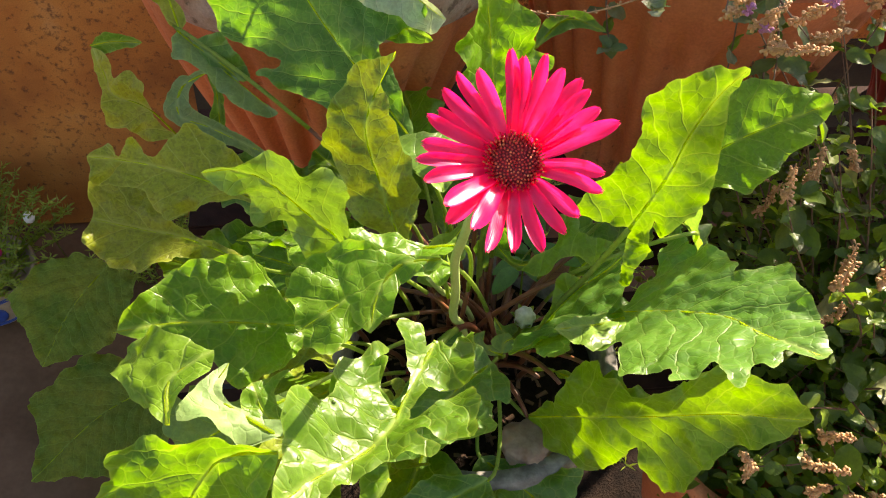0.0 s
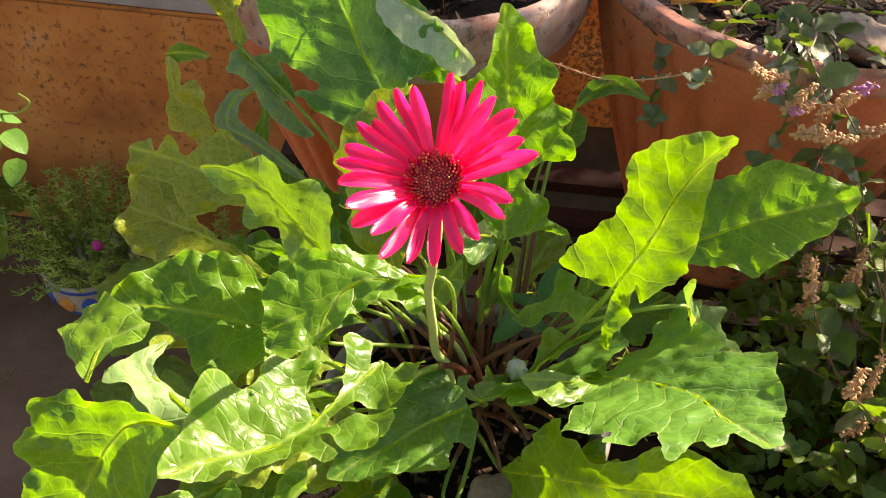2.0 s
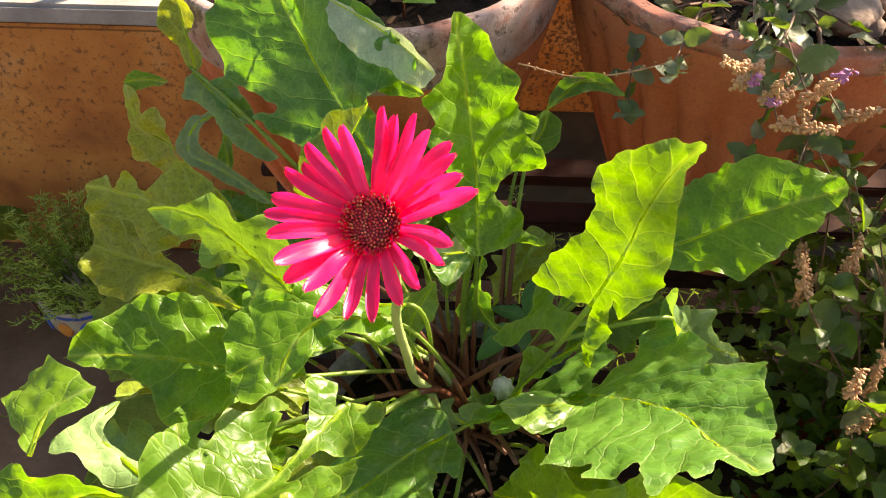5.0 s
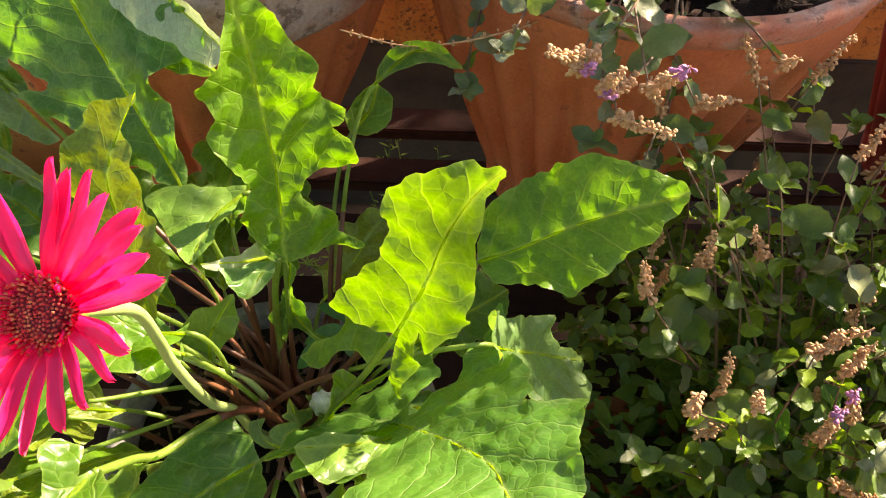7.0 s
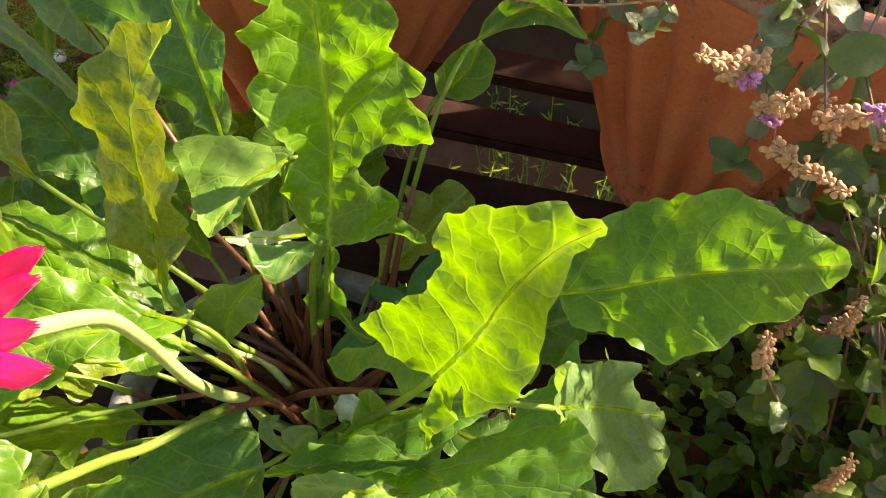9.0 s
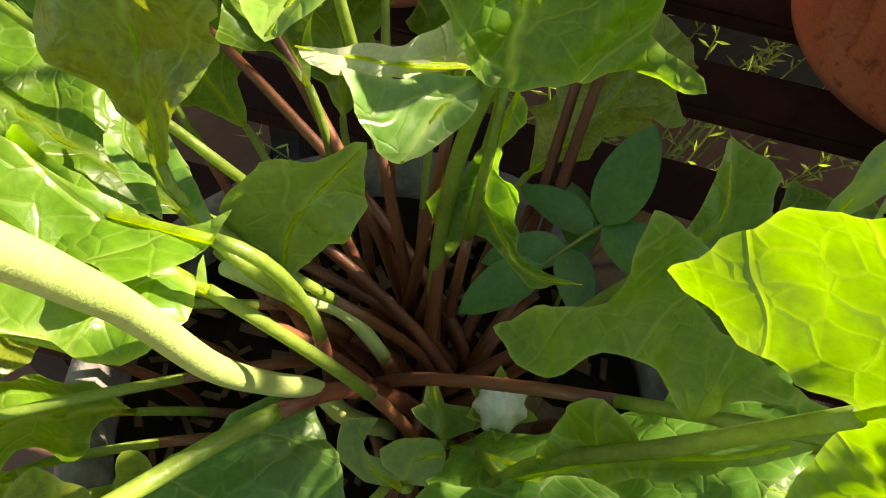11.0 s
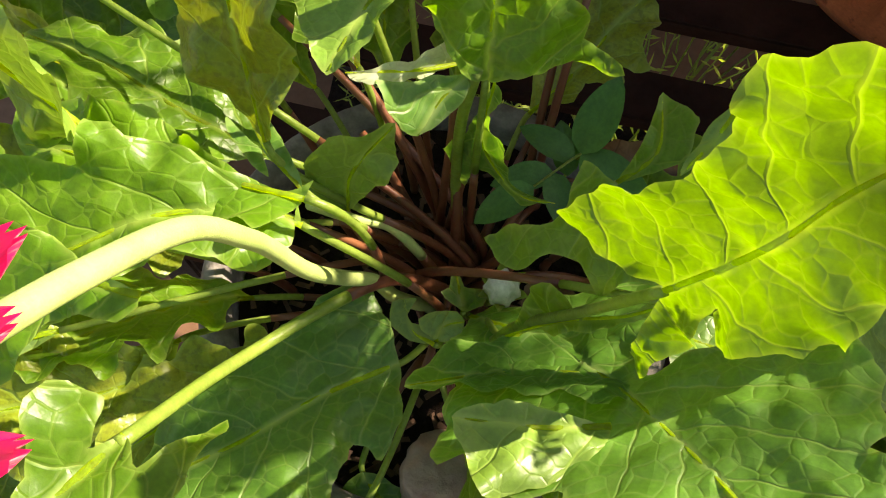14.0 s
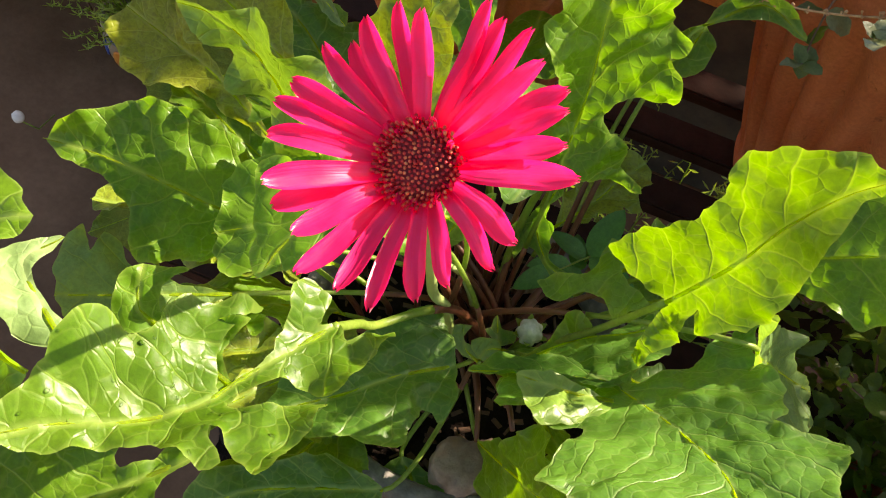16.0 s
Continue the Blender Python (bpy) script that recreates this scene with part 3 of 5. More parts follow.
leaf((-0.225, 0.601, 0.817), (0.816, -0.370, -0.444), (0.252, -0.465, 0.849), (0.00, 0.00, 0.00, 0.00, 0.00),
     [(0, 0), (44, -1), (103, 0)],
     [(2, -11), (15, -23), (28, -16), (45, -15), (68, -19), (92, -13)],
     [(65, -1), (16, 2)], kind='back', wave=0.002, root=(0.03, 0.485, 0.612))
leaf((0.002, 0.358, 0.837), (-0.603, -0.721, -0.343), (-0.090, -0.366, 0.926), (0.06, -0.00, -1.75, 0.09, -2.49),
     [(0, 0), (20, -16), (44, -12), (62, -0)],
     [(23, -35), (30, -50), (43, -56), (48, -45), (60, -19)],
     [(43, -1), (28, -8), (7, 4)], kind="green", stalk=False)
leaf((-0.071, 0.218, 0.839), (-0.516, -0.247, -0.820), (-0.062, -0.944, 0.323), (0.13, 0.15, -2.00, 0.00, 4.00),
     [(0, 0), (20, -19), (43, -21), (81, -16), (143, 0)],
     [(5, -12), (12, -27), (25, -48), (42, -60), (49, -66), (64, -61), (83, -59), (100, -49), (112, -45), (134, -28), (141, -13)],
     [(124, 4), (98, 7), (75, 6), (58, 10), (35, 16), (35, 12), (14, 6)], kind='green', wave=0.005, stalk=False)
leaf((-0.074, 0.238, 0.819), (-0.678, 0.699, 0.225), (0.214, -0.105, 0.971), (-0.00, -0.00, 0.13, 0.11, 0.31),
     [(0, 0), (22, 10), (41, 16), (51, 0)],
     [(5, -7), (19, 7), (37, 13)],
     [(50, 18), (42, 37), (36, 40), (27, 29), (10, 21)], kind="back", stalk=False)
leaf((-0.126, 0.224, 0.846), (0.298, 0.947, 0.121), (-0.274, -0.036, 0.961), (-0.01, 0.00, 0.47, 0.08, -1.74),
     [(0, 0), (23, 14), (45, 0)],
     [(7, 22), (21, 51), (36, 53), (46, 38)],
     [(31, -2), (15, 4)], kind="yellow", stalk=False)
leaf((0.052, 0.319, 0.641), (-0.732, -0.678, -0.066), (0.102, -0.205, 0.973), (-0.00, 0.00, 0.00, 0.00, -0.00),
     [(0, 0), (37, -7), (84, -12), (126, -0)],
     [(6, -7), (32, -26), (76, -28), (106, -27)],
     [(114, 20), (59, 26), (12, 19)], kind="dark")
leaf((0.185, 0.447, 0.788), (0.466, 0.506, -0.726), (0.817, 0.068, 0.572), (-0.29, -0.02, 3.68, 0.18, -1.14),
     [(0, 0), (84, 3), (148, -0)],
     [(-5, 17), (60, 26), (100, 27), (123, 10)],
     [(133, -36), (83, -41), (54, -21)], kind="pale")
leaf((0.010, 0.412, 0.772), (-0.795, -0.605, 0.048), (0.230, -0.227, 0.946), (0.48, 0.03, -8.63, -0.46, -0.82),
     [(0, 0), (12, -7), (46, -11), (81, -4), (121, 0)],
     [(10, -10), (28, -25), (45, -37), (62, -47), (68, -32), (83, -38), (108, -35)],
     [(111, 25), (81, 17), (49, 2), (34, 5), (18, 13), (5, 6), (0, -7)], kind="green")
leaf((-0.511, 0.880, 0.183), (-0.271, -0.938, -0.218), (0.101, -0.253, 0.962), (-0.00, 0.00, 0.00, -0.00, 0.00),
     [(0, 0), (88, -11), (182, 0)],
     [(-2, -49), (26, -71), (40, -96), (83, -93), (107, -103), (144, -50)],
     [(153, 32), (117, 71), (54, 68), (0, 48)], kind="gourd", owner=gourd, wave=0.006, root=(-0.62,0.80,0.01))
leaf((-0.397, 0.714, 0.118), (-0.636, -0.766, -0.094), (0.102, -0.205, 0.973), (-0.00, 0.00, 0.00, -0.00, -0.00),
     [(0, 0), (91, -15), (210, 0)],
     [(-1, -48), (41, -100), (107, -100), (147, -101), (168, -43)],
     [(164, 37), (128, 74), (80, 99), (28, 69)], kind="gourd", owner=gourd, wave=0.006, root=(-0.45,0.62,0.01))
leaf((-0.106, 0.612, 0.897), (0.894, -0.335, -0.297), (-0.100, -0.796, 0.597), (-0.00, 0.00, 0.00, -0.00, 0.00),
     [(0, 0), (56, 4), (108, 0)],
     [(23, 4), (54, 8), (81, 8)],
     [(106, -16), (75, -18), (33, -20)], kind="under", stalk=False, wave=0.001)
leaf((-0.101, 0.612, 0.883), (0.848, -0.382, -0.367), (-0.100, -0.796, 0.597), (0.00, -0.00, -0.00, 0.00, -0.00),
     [(0, 0), (48, -9), (99, 0)],
     [(32, 0), (71, 2)],
     [(77, -18), (47, -26), (19, -14)], kind="green", stalk=False, wave=0.003)
leaf((-0.053, 0.370, 0.655), (-0.646, -0.745, -0.167), (0.100, -0.300, 0.949), (0.00, 0.00, -0.00, -0.00, -0.00),
     [(0, 0), (77, 3), (154, -0)],
     [(35, -9), (63, -3), (72, -21), (98, -22), (125, -8)],
     [(144, 17), (107, 36), (79, 32), (65, 46), (34, 27)], kind="green", root=(0.0,0.42,0.605))
leaf((-0.083, 0.347, 0.702), (-0.784, -0.620, 0.035), (0.202, -0.202, 0.958), (-0.00, 0.00, 0.00, -0.00, 0.00),
     [(0, 0), (55, -0), (99, -0)],
     [(30, -7), (57, -15), (64, -31), (74, -38), (81, -25), (85, -42), (96, -31)],
     [(93, 15), (77, 20), (43, 20), (22, 8)], kind="pale", wave=0.003)
leaf((-0.071, 0.296, 0.740), (-0.889, 0.343, 0.302), (0.201, -0.301, 0.932), (0.00, 0.00, -0.00, -0.00, -0.00),
     [(0, 0), (25, 12), (45, -0)],
     [(19, 4), (32, -3), (31, -20)],
     [(45, 12), (36, 24), (20, 25)], kind="green", stalk=False)
leaf((-0.010, 0.268, 0.807), (-0.927, 0.275, 0.253), (0.202, -0.202, 0.958), (0.00, 0.00, -0.00, 0.00, -0.00),
     [(0, 0), (24, 5), (46, 0)],
     [(13, 14), (30, 16), (41, 13)],
     [(33, -6), (23, -21), (19, -5), (8, -0)], kind="green", stalk=False, wave=0.009)
leaf((-0.017, 0.248, 0.764), (-0.609, -0.787, -0.102), (0.102, -0.205, 0.973), (-0.10, 0.13, 2.00, 0.00, 4.00),
     [(0, 0), (35, 3), (62, 4), (89, 0)],
     [(-7, -11), (5, -14), (22, -4), (37, -6), (35, -14), (33, -26), (49, -22), (54, -29), (58, -37), (65, -40), (80, -42), (93, -44), (108, -38), (118, -28)],
     [(83, 9), (66, 17), (55, 10), (44, 9), (28, 14), (17, 5)], kind='green', wave=0.006, stalk=False)
leaf((0.005, 0.352, 0.628), (-0.235, -0.930, -0.281), (0.050, -0.301, 0.952), (-0.00, -0.00, 0.00, 0.00, -0.00),
     [(0, 0), (38, -3), (84, 0)],
     [(20, -20), (38, -32), (66, -31), (87, -34)],
     [(69, 28), (44, 29), (32, 45), (10, 30)], kind="green", root=(0.02,0.42,0.605))
leaf((0.047, 0.354, 0.612), (0.802, -0.580, -0.141), (-0.050, -0.301, 0.952), (0.00, -0.00, -0.00, -0.00, -0.00),
     [(0, 0), (50, 3), (89, -0)],
     [(7, -21), (29, -19), (41, -40), (61, -28)],
     [(100, 18), (78, 22), (67, 41), (30, 24)], kind="dark", root=(0.05,0.42,0.605))
leaf((0.131, 0.431, 0.803), (0.328, 0.099, 0.939), (-0.280, -0.939, 0.197), (0.09, -0.11, -1.58, 0.02, 8.00),
     [(0, 0), (50, 1), (80, 5), (112, 5), (135, 0)],
     [(-5, 39), (31, 35), (54, 29), (69, 32), (84, 39), (92, 41), (100, 38), (108, 36), (115, 29), (120, 26), (128, 14)],
     [(115, -2), (97, -10), (79, -18), (59, -26), (40, -29), (31, -23), (11, -19), (18, -10), (-12, -20), (-48, -22), (-12, -4)], kind='yellow', wave=0.004, stalk=False)
leaf((0.088, 0.425, 0.696), (0.594, 0.244, 0.766), (-0.646, -0.423, 0.636), (0.41, 0.62, -7.15, -8.00, -3.18),
     [(0, 0), (41, -1), (74, -5), (98, -2)],
     [(18, 6), (29, 12), (45, 11), (51, 0), (72, -3), (88, -2), (88, 4), (76, 7), (65, 6), (61, 16), (49, 22), (33, 22), (25, 25), (19, 36), (33, 37), (51, 35), (56, 40), (65, 56), (72, 46), (73, 32), (87, 10)],
     [(85, -6), (54, -6), (26, -3)], kind='yellow', wave=0.003, root=(0.066, 0.452, 0.612))
leaf((0.043, 0.498, 0.764), (-0.164, 0.235, 0.958), (0.553, -0.782, 0.286), (-0.12, 0.10, 1.38, 0.41, 6.69),
     [(0, 0), (56, -7), (103, -6), (146, -4), (180, 0)],
     [(11, 11), (37, 21), (50, 17), (56, 10), (74, 18), (97, 29), (112, 24), (131, 31), (142, 16), (157, 8), (172, 3)],
     [(168, -15), (149, -26), (129, -41), (115, -36), (97, -53), (88, -42), (76, -52), (56, -57), (59, -37), (50, -20), (40, -20), (34, -32), (16, -40), (10, -39), (-1, -52), (3, -17)], wave=0.005, root=(0.045, 0.485, 0.612))
leaf((0.047, 0.498, 0.764), (0.495, -0.116, -0.861), (-0.091, -0.992, 0.082), (0.00, 0.00, 0.00, 0.00, 0.00),
     [(0, 0), (33, -22), (55, -25), (74, -17), (74, 0)],
     [(17, -15), (32, -29), (41, -44), (50, -43), (67, -45), (55, -34), (62, -28), (78, -19)],
     [(71, -11), (61, -19), (45, -14), (33, -9), (30, -16), (19, -11), (8, 1)], kind='dark', wave=0.002, stalk=False)
leaf((0.015, 0.513, 0.805), (-0.262, -0.959, -0.109), (-0.048, -0.100, 0.994), (0.00, 0.00, 0.00, 0.00, 0.00),
     [(0, 0), (21, -6), (39, -4), (57, 0)],
     [(-6, -1), (2, -15), (15, -37), (29, -54), (41, -34), (52, -15)],
     [(41, 5), (23, 3), (7, 1)], kind='firm', wave=0.003, root=(0.03, 0.48, 0.612))
leaf((0.038, 0.497, 0.765), (-0.289, -0.943, -0.167), (0.532, -0.303, 0.791), (0.00, 0.00, 0.00, 0.00, 0.00),
     [(0, 0), (14, -3), (32, 0)],
     [(11, -10), (25, -22), (30, -28), (34, -18), (35, -7)],
     [(21, 4), (9, 3)], kind='dark', wave=0.002, root=(0.035, 0.478, 0.612))
leaf((0.032, 0.506, 0.758), (-0.479, -0.687, 0.546), (0.864, -0.479, 0.156), (0.00, 0.00, 0.00, 0.00, 0.00),
     [(0, 0), (26, 2), (61, 0)],
     [(9, -7), (21, -16), (25, -6), (44, -1)],
     [(49, 6), (25, 6)], kind='under', wave=0.001, stalk=False)
leaf((0.004, 0.445, 0.708), (0.252, 0.345, 0.904), (0.260, -0.924, 0.280), (0.00, 0.00, 0.00, 0.00, 0.00),
     [(0, 0), (25, 6), (59, 0)],
     [(2, 12), (5, 22), (28, 24), (43, 21), (50, 9)],
     [(43, -8), (28, -5), (13, -2)], kind='firm', wave=0.002, stalk=False)
leaf((0.012, 0.416, 0.789), (-0.977, -0.175, -0.125), (-0.099, -0.151, 0.984), (0.00, 0.00, 0.00, 0.00, 0.00),
     [(0, 0), (31, -1), (67, -1), (112, 0)],
     [(-2, -7), (9, -1), (35, -9), (64, -21), (77, -20), (94, -21), (112, -15)],
     [(97, 13), (73, 18), (51, 12), (31, 11), (17, 11), (9, 16)], kind='green', wave=0.005, root=(0.02, 0.44, 0.612))
leaf((-0.005, 0.433, 0.745), (-0.816, 0.546, -0.191), (-0.170, 0.090, 0.981), (0.00, 0.00, 0.00, 0.00, 0.00),
     [(0, 0), (29, 4), (63, 0)],
     [(24, -3), (45, -4), (58, -3)],
     [(12, 9), (34, 14), (51, 11)], kind='dark', wave=0.002, root=(0.015, 0.46, 0.612))
leaf((0.058, 0.416, 0.665), (-0.871, 0.222, 0.438), (0.370, -0.289, 0.883), (0.00, 0.00, 0.00, 0.00, 0.00),
     [(0, 0), (10, 2), (15, 0)],
     [(10, 6), (21, 7), (28, -1), (21, -10), (19, -2)],
     [(10, -3), (6, -3)], kind='pale', wave=0.003, root=(0.05, 0.44, 0.612))
leaf((0.058, 0.418, 0.664), (0.531, 0.775, 0.343), (0.319, -0.558, 0.766), (0.00, 0.00, 0.00, 0.00, 0.00),
     [(0, 0), (8, 4), (16, 0)],
     [(-1, 10), (1, 15), (9, 13), (16, 6)],
     [(12, -3), (6, -4)], kind='pale', wave=0.003, stalk=False)
leaf((0.063, 0.438, 0.658), (-0.559, 0.775, 0.296), (0.098, -0.293, 0.951), (0.00, 0.00, 0.00, 0.00, 0.00),
     [(0, 0), (9, 0), (21, 0)],
     [(5, 5), (11, 8), (12, 4)],
     [(12, -3), (8, -12), (1, -10)], kind='green', wave=0.002, root=(0.055, 0.455, 0.612))
leaf((0.049, 0.399, 0.676), (-0.564, -0.805, 0.186), (0.071, 0.177, 0.982), (0.06, -0.05, -2.70, 3.52, 5.47),
     [(0, 0), (37, -3), (72, -2), (103, -5), (120, -6)],
     [(-3, -15), (-5, -34), (5, -41), (25, -39), (44, -37), (73, -32), (97, -31), (113, -16)],
     [(108, 21), (86, 28), (76, 40), (58, 41), (35, 21), (28, 34), (12, 23)], kind='dark', wave=0.003, root=(0.055, 0.44, 0.612))
leaf((0.067, 0.438, 0.656), (0.703, -0.414, 0.579), (-0.631, 0.012, 0.775), (0.32, -0.52, -1.89, 0.04, 4.00),
     [(0, 0), (52, 16), (110, 22), (185, 18), (222, 1), (265, -15)],
     [(45, 52), (41, 106), (89, 65), (100, 30), (114, 68), (104, 127), (132, 91), (151, 89), (180, 70), (180, 58), (211, 73), (228, 51), (247, 28)],
     [(244, -16), (246, -36), (233, -34), (234, -54), (212, -37), (210, -49), (199, -61), (188, -46), (162, -59), (131, -17), (122, -31), (86, -11), (96, -42), (60, -28)], kind='dark', wave=0.004, root=(0.065, 0.445, 0.612))
leaf((0.139, 0.422, 0.724), (-0.894, -0.395, -0.209), (-0.427, 0.615, 0.663), (0.00, 0.00, 0.00, 0.00, 0.00),
     [(0, 0), (27, -7), (57, -7), (87, 0)],
     [(28, -26), (51, -26), (74, -24), (84, -15)],
     [(68, 9), (41, 14), (26, 9), (7, 27)], kind='dark', wave=0.003, stalk=False)
leaf((0.137, 0.398, 0.746), (-0.912, -0.387, 0.138), (0.046, 0.237, 0.971), (0.00, 0.00, 0.00, 0.00, 0.00),
     [(0, 0), (25, 2), (57, 0)],
     [(32, -5), (45, -5)],
     [(52, 15), (47, 27), (26, 23), (8, 12)], kind='firm', wave=0.003, stalk=False)
leaf((0.105, 0.512, 0.697), (0.062, 0.825, 0.562), (0.143, -0.565, 0.813), (0.00, 0.00, 0.00, 0.00, 0.00),
     [(0, 0), (20, -10), (44, 0)],
     [(16, -2), (30, -1)],
     [(41, -19), (23, -22), (12, -14)], kind='green', wave=0.002, root=(0.075, 0.49, 0.612))
leaf((0.068, 0.646, 0.797), (0.937, 0.281, 0.209), (0.088, -0.766, 0.637), (0.00, 0.00, 0.00, 0.00, 0.00),
     [(0, 0), (35, 18), (65, 0)],
     [(13, 19), (31, 26), (54, 20)],
     [(43, 8), (22, 8)], kind='green', wave=0.001, root=(0.065, 0.53, 0.612))
leaf((0.056, 0.625, 0.766), (0.339, 0.634, 0.695), (0.246, -0.773, 0.585), (0.00, 0.00, 0.00, 0.00, 0.00),
     [(0, 0), (22, -4), (41, 0)],
     [(9, 10), (31, 8)],
     [(37, -14), (23, -21), (9, -17)], kind='green', wave=0.001, root=(0.06, 0.53, 0.612))
leaf((0.133, 0.507, 0.798), (-0.266, -0.676, -0.687), (0.025, -0.718, 0.696), (0.00, 0.00, 0.00, 0.00, 0.00),
     [(0, 0), (16, 1), (33, 0)],
     [(11, -4), (25, -2)],
     [(12, 7), (26, 8)], kind='pale', wave=0.002, stalk=False)


def young_leaf(base, heading, rise, length, width, droop, kind, seed, roll=0.0, lobes=4, owner=None, **more):
    """A lobed leaf of the common shape, from its size and direction."""
    r = random.Random(seed)
    h, e = radians(heading), radians(rise)
    along = Vector((math.cos(h) * math.cos(e), math.sin(h) * math.cos(e), math.sin(e)))
    flat = Vector((-math.sin(h), math.cos(h), 0))
    up = Matrix.Rotation(radians(roll), 3, along) @ along.cross(flat)
    sides = []
    for sign in (1, -1):
        side, n = [], 2 * lobes + 1
        for i in range(1, n):
            u = i / n
            body = (0.22 + 0.78 * min(1.0, u * 1.9)) * (1 - max(0.0, u - 0.55) ** 1.6 * 2.6)
            tooth = 1.22 if i % 2 == 0 else (0.62 + 0.5 * max(0.0, u - 0.3))
            side.append((1000 * length * (u + r.uniform(-0.02, 0.02)), sign * 500 * width * body * tooth * r.uniform(0.85, 1.12)))
        sides.append(side)
    ribpts = [(0, 0), (400 * length, r.uniform(-4, 4)), (700 * length, r.uniform(-4, 4)), (1000 * length, 0)]
    return leaf(base, along, up if up.z > 0 else -up, (0.12, 0, -droop, 0, r.uniform(-2, 5)), ribpts, sides[0] if up.z > 0 else sides[1], (sides[1] if up.z > 0 else sides[0])[::-1], kind, owner=owner, **more)


# lower, shaded leaves of the rosette
rf = random.Random(11)
for k, (hd, out, z, ln) in enumerate([(175, 0.09, 0.655, 0.14), (200, 0.10, 0.645, 0.13), (222, 0.09, 0.64, 0.12), (150, 0.10, 0.66, 0.13), (128, 0.09, 0.66, 0.12), (105, 0.085, 0.655, 0.11),
                                      (248, 0.08, 0.635, 0.11), (330, 0.085, 0.64, 0.11), (5, 0.09, 0.65, 0.11), (30, 0.10, 0.65, 0.10),
                                      (188, 0.07, 0.70, 0.12), (140, 0.07, 0.71, 0.11), (162, 0.13, 0.70, 0.12), (212, 0.13, 0.69, 0.12), (118, 0.10, 0.72, 0.11), (235, 0.13, 0.66, 0.11), (78, 0.09, 0.65, 0.09), (182, 0.15, 0.66, 0.11)]):
    h = radians(hd)
    young_leaf((0.03 + out * math.cos(h), 0.465 + out * math.sin(h), z), hd + rf.uniform(-12, 12), rf.uniform(8, 28), ln, ln * rf.uniform(0.5, 0.62), rf.uniform(2, 6), rf.choice(["green", "dark", "old", "green"]), 40 + k, rf.uniform(-25, 25), root=(0.035 + 0.6 * out * math.cos(h), 0.465 + 0.6 * out * math.sin(h), 0.60))


leaf((-0.225, 0.606, 0.815), (-0.352, 0.477, 0.805), (0.061, -0.847, 0.528), (0.00, 0.00, 0.00, 0.00, 0.00),
     [(0, 0), (32, 0), (68, 0)],
     [(6, 6), (25, 11), (44, 22), (56, 16), (64, 9)],
     [(55, -7), (40, -11), (30, -1), (18, -7), (4, -7)], kind='sere', wave=0.004, stalk=False)
leaf((-0.211, 0.592, 0.812), (0.832, -0.268, -0.485), (0.089, -0.800, 0.594), (0.00, 0.00, 0.00, 0.00, 0.00),
     [(0, 0), (25, 1), (49, 0)],
     [(1, 6), (13, 21), (27, 17), (51, 9)],
     [(29, -7)], kind='dark', wave=0.003, stalk=False)
leaf((-0.312, 0.623, 0.780), (0.983, -0.045, 0.176), (-0.032, -0.997, -0.077), (0.00, 0.00, 0.00, 0.00, 0.00),
     [(0, 0), (24, 3), (47, 0)],
     [(21, 15), (37, 10)],
     [(27, -5), (11, -9), (2, -18)], kind='dark', wave=0.002, stalk=False)


# ---- flower head ----
def petal_material():
    m, nt, bsdf, out = material("petal_pink")
    n = noise_tex(nt, 60.0)
    uv = nt.nodes.new("ShaderNodeUVMap")
    uv.uv_map = "blade"
    w = add(nt, "ShaderNodeTexNoise", Scale=1.0, Detail=2.0)
    mp = nt.nodes.new("ShaderNodeMapping")
    mp.inputs["Scale"].default_value = (30, 1800, 1)
    nt.links.new(uv.outputs[0], mp.inputs[0])
    nt.links.new(mp.outputs[0], w.inputs["Vector"])
    col = ramp(nt, n.outputs[0], [(0.3, (0.95, 0.006, 0.13)), (0.7, (0.98, 0.035, 0.26))])
    col = mix(nt, 0.3, col.outputs[0], w.outputs[0], "OVERLAY")
    nt.links.new(col, bsdf.inputs["Base Color"])
    bsdf.inputs["Roughness"].default_value = 0.30
    bsdf.inputs["Specular IOR Level"].default_value = 0.7
    bsdf.inputs["Sheen Weight"].default_value = 0.12
    bsdf.inputs["Sheen Roughness"].default_value = 0.3
    bump(nt, bsdf, w.outputs[0], 0.35, 0.0006)
    tr = nt.nodes.new("ShaderNodeBsdfTranslucent")
    nt.links.new(mix(nt, 1.0, col, (1.6, 1.2, 1.3), "MULTIPLY"), tr.inputs[0])
    ms = nt.nodes.new("ShaderNodeMixShader")
    ms.inputs[0].default_value = 0.5
    nt.links.new(bsdf.outputs[0], ms.inputs[1])
    nt.links.new(tr.outputs[0], ms.inputs[2])
    nt.links.new(ms.outputs[0], out.inputs[0])
    return m


PETAL = petal_material()
DISC = plain("disc_dark_red", [(0.3, (0.16, 0.010, 0.015)), (0.7, (0.34, 0.025, 0.03))], 200, 0.7, 0.5)
FLORET = plain("floret_red", [(0.35, (0.42, 0.015, 0.025)), (0.5, (0.70, 0.04, 0.035)), (0.66, (0.85, 0.34, 0.12))], 260, 0.6, 0.2)
head_at = Vector((0.032, 0.312, 0.958))
fz = Vector((-0.10, -0.66, 0.75)).normalized()
fx = Vector((1.0, 0.05, 0.05))
fx = (fx - fz * fx.dot(fz)).normalized()
fy = fz.cross(fx)
FM = Matrix((fx, fy, fz)).transposed().to_4x4()
FM.translation = head_at - HOME
head = new("flower_head")
head.parent = gerbera
head.matrix_basis = FM
tagged(head, "vivid pink daisy flower with a dark red centre")


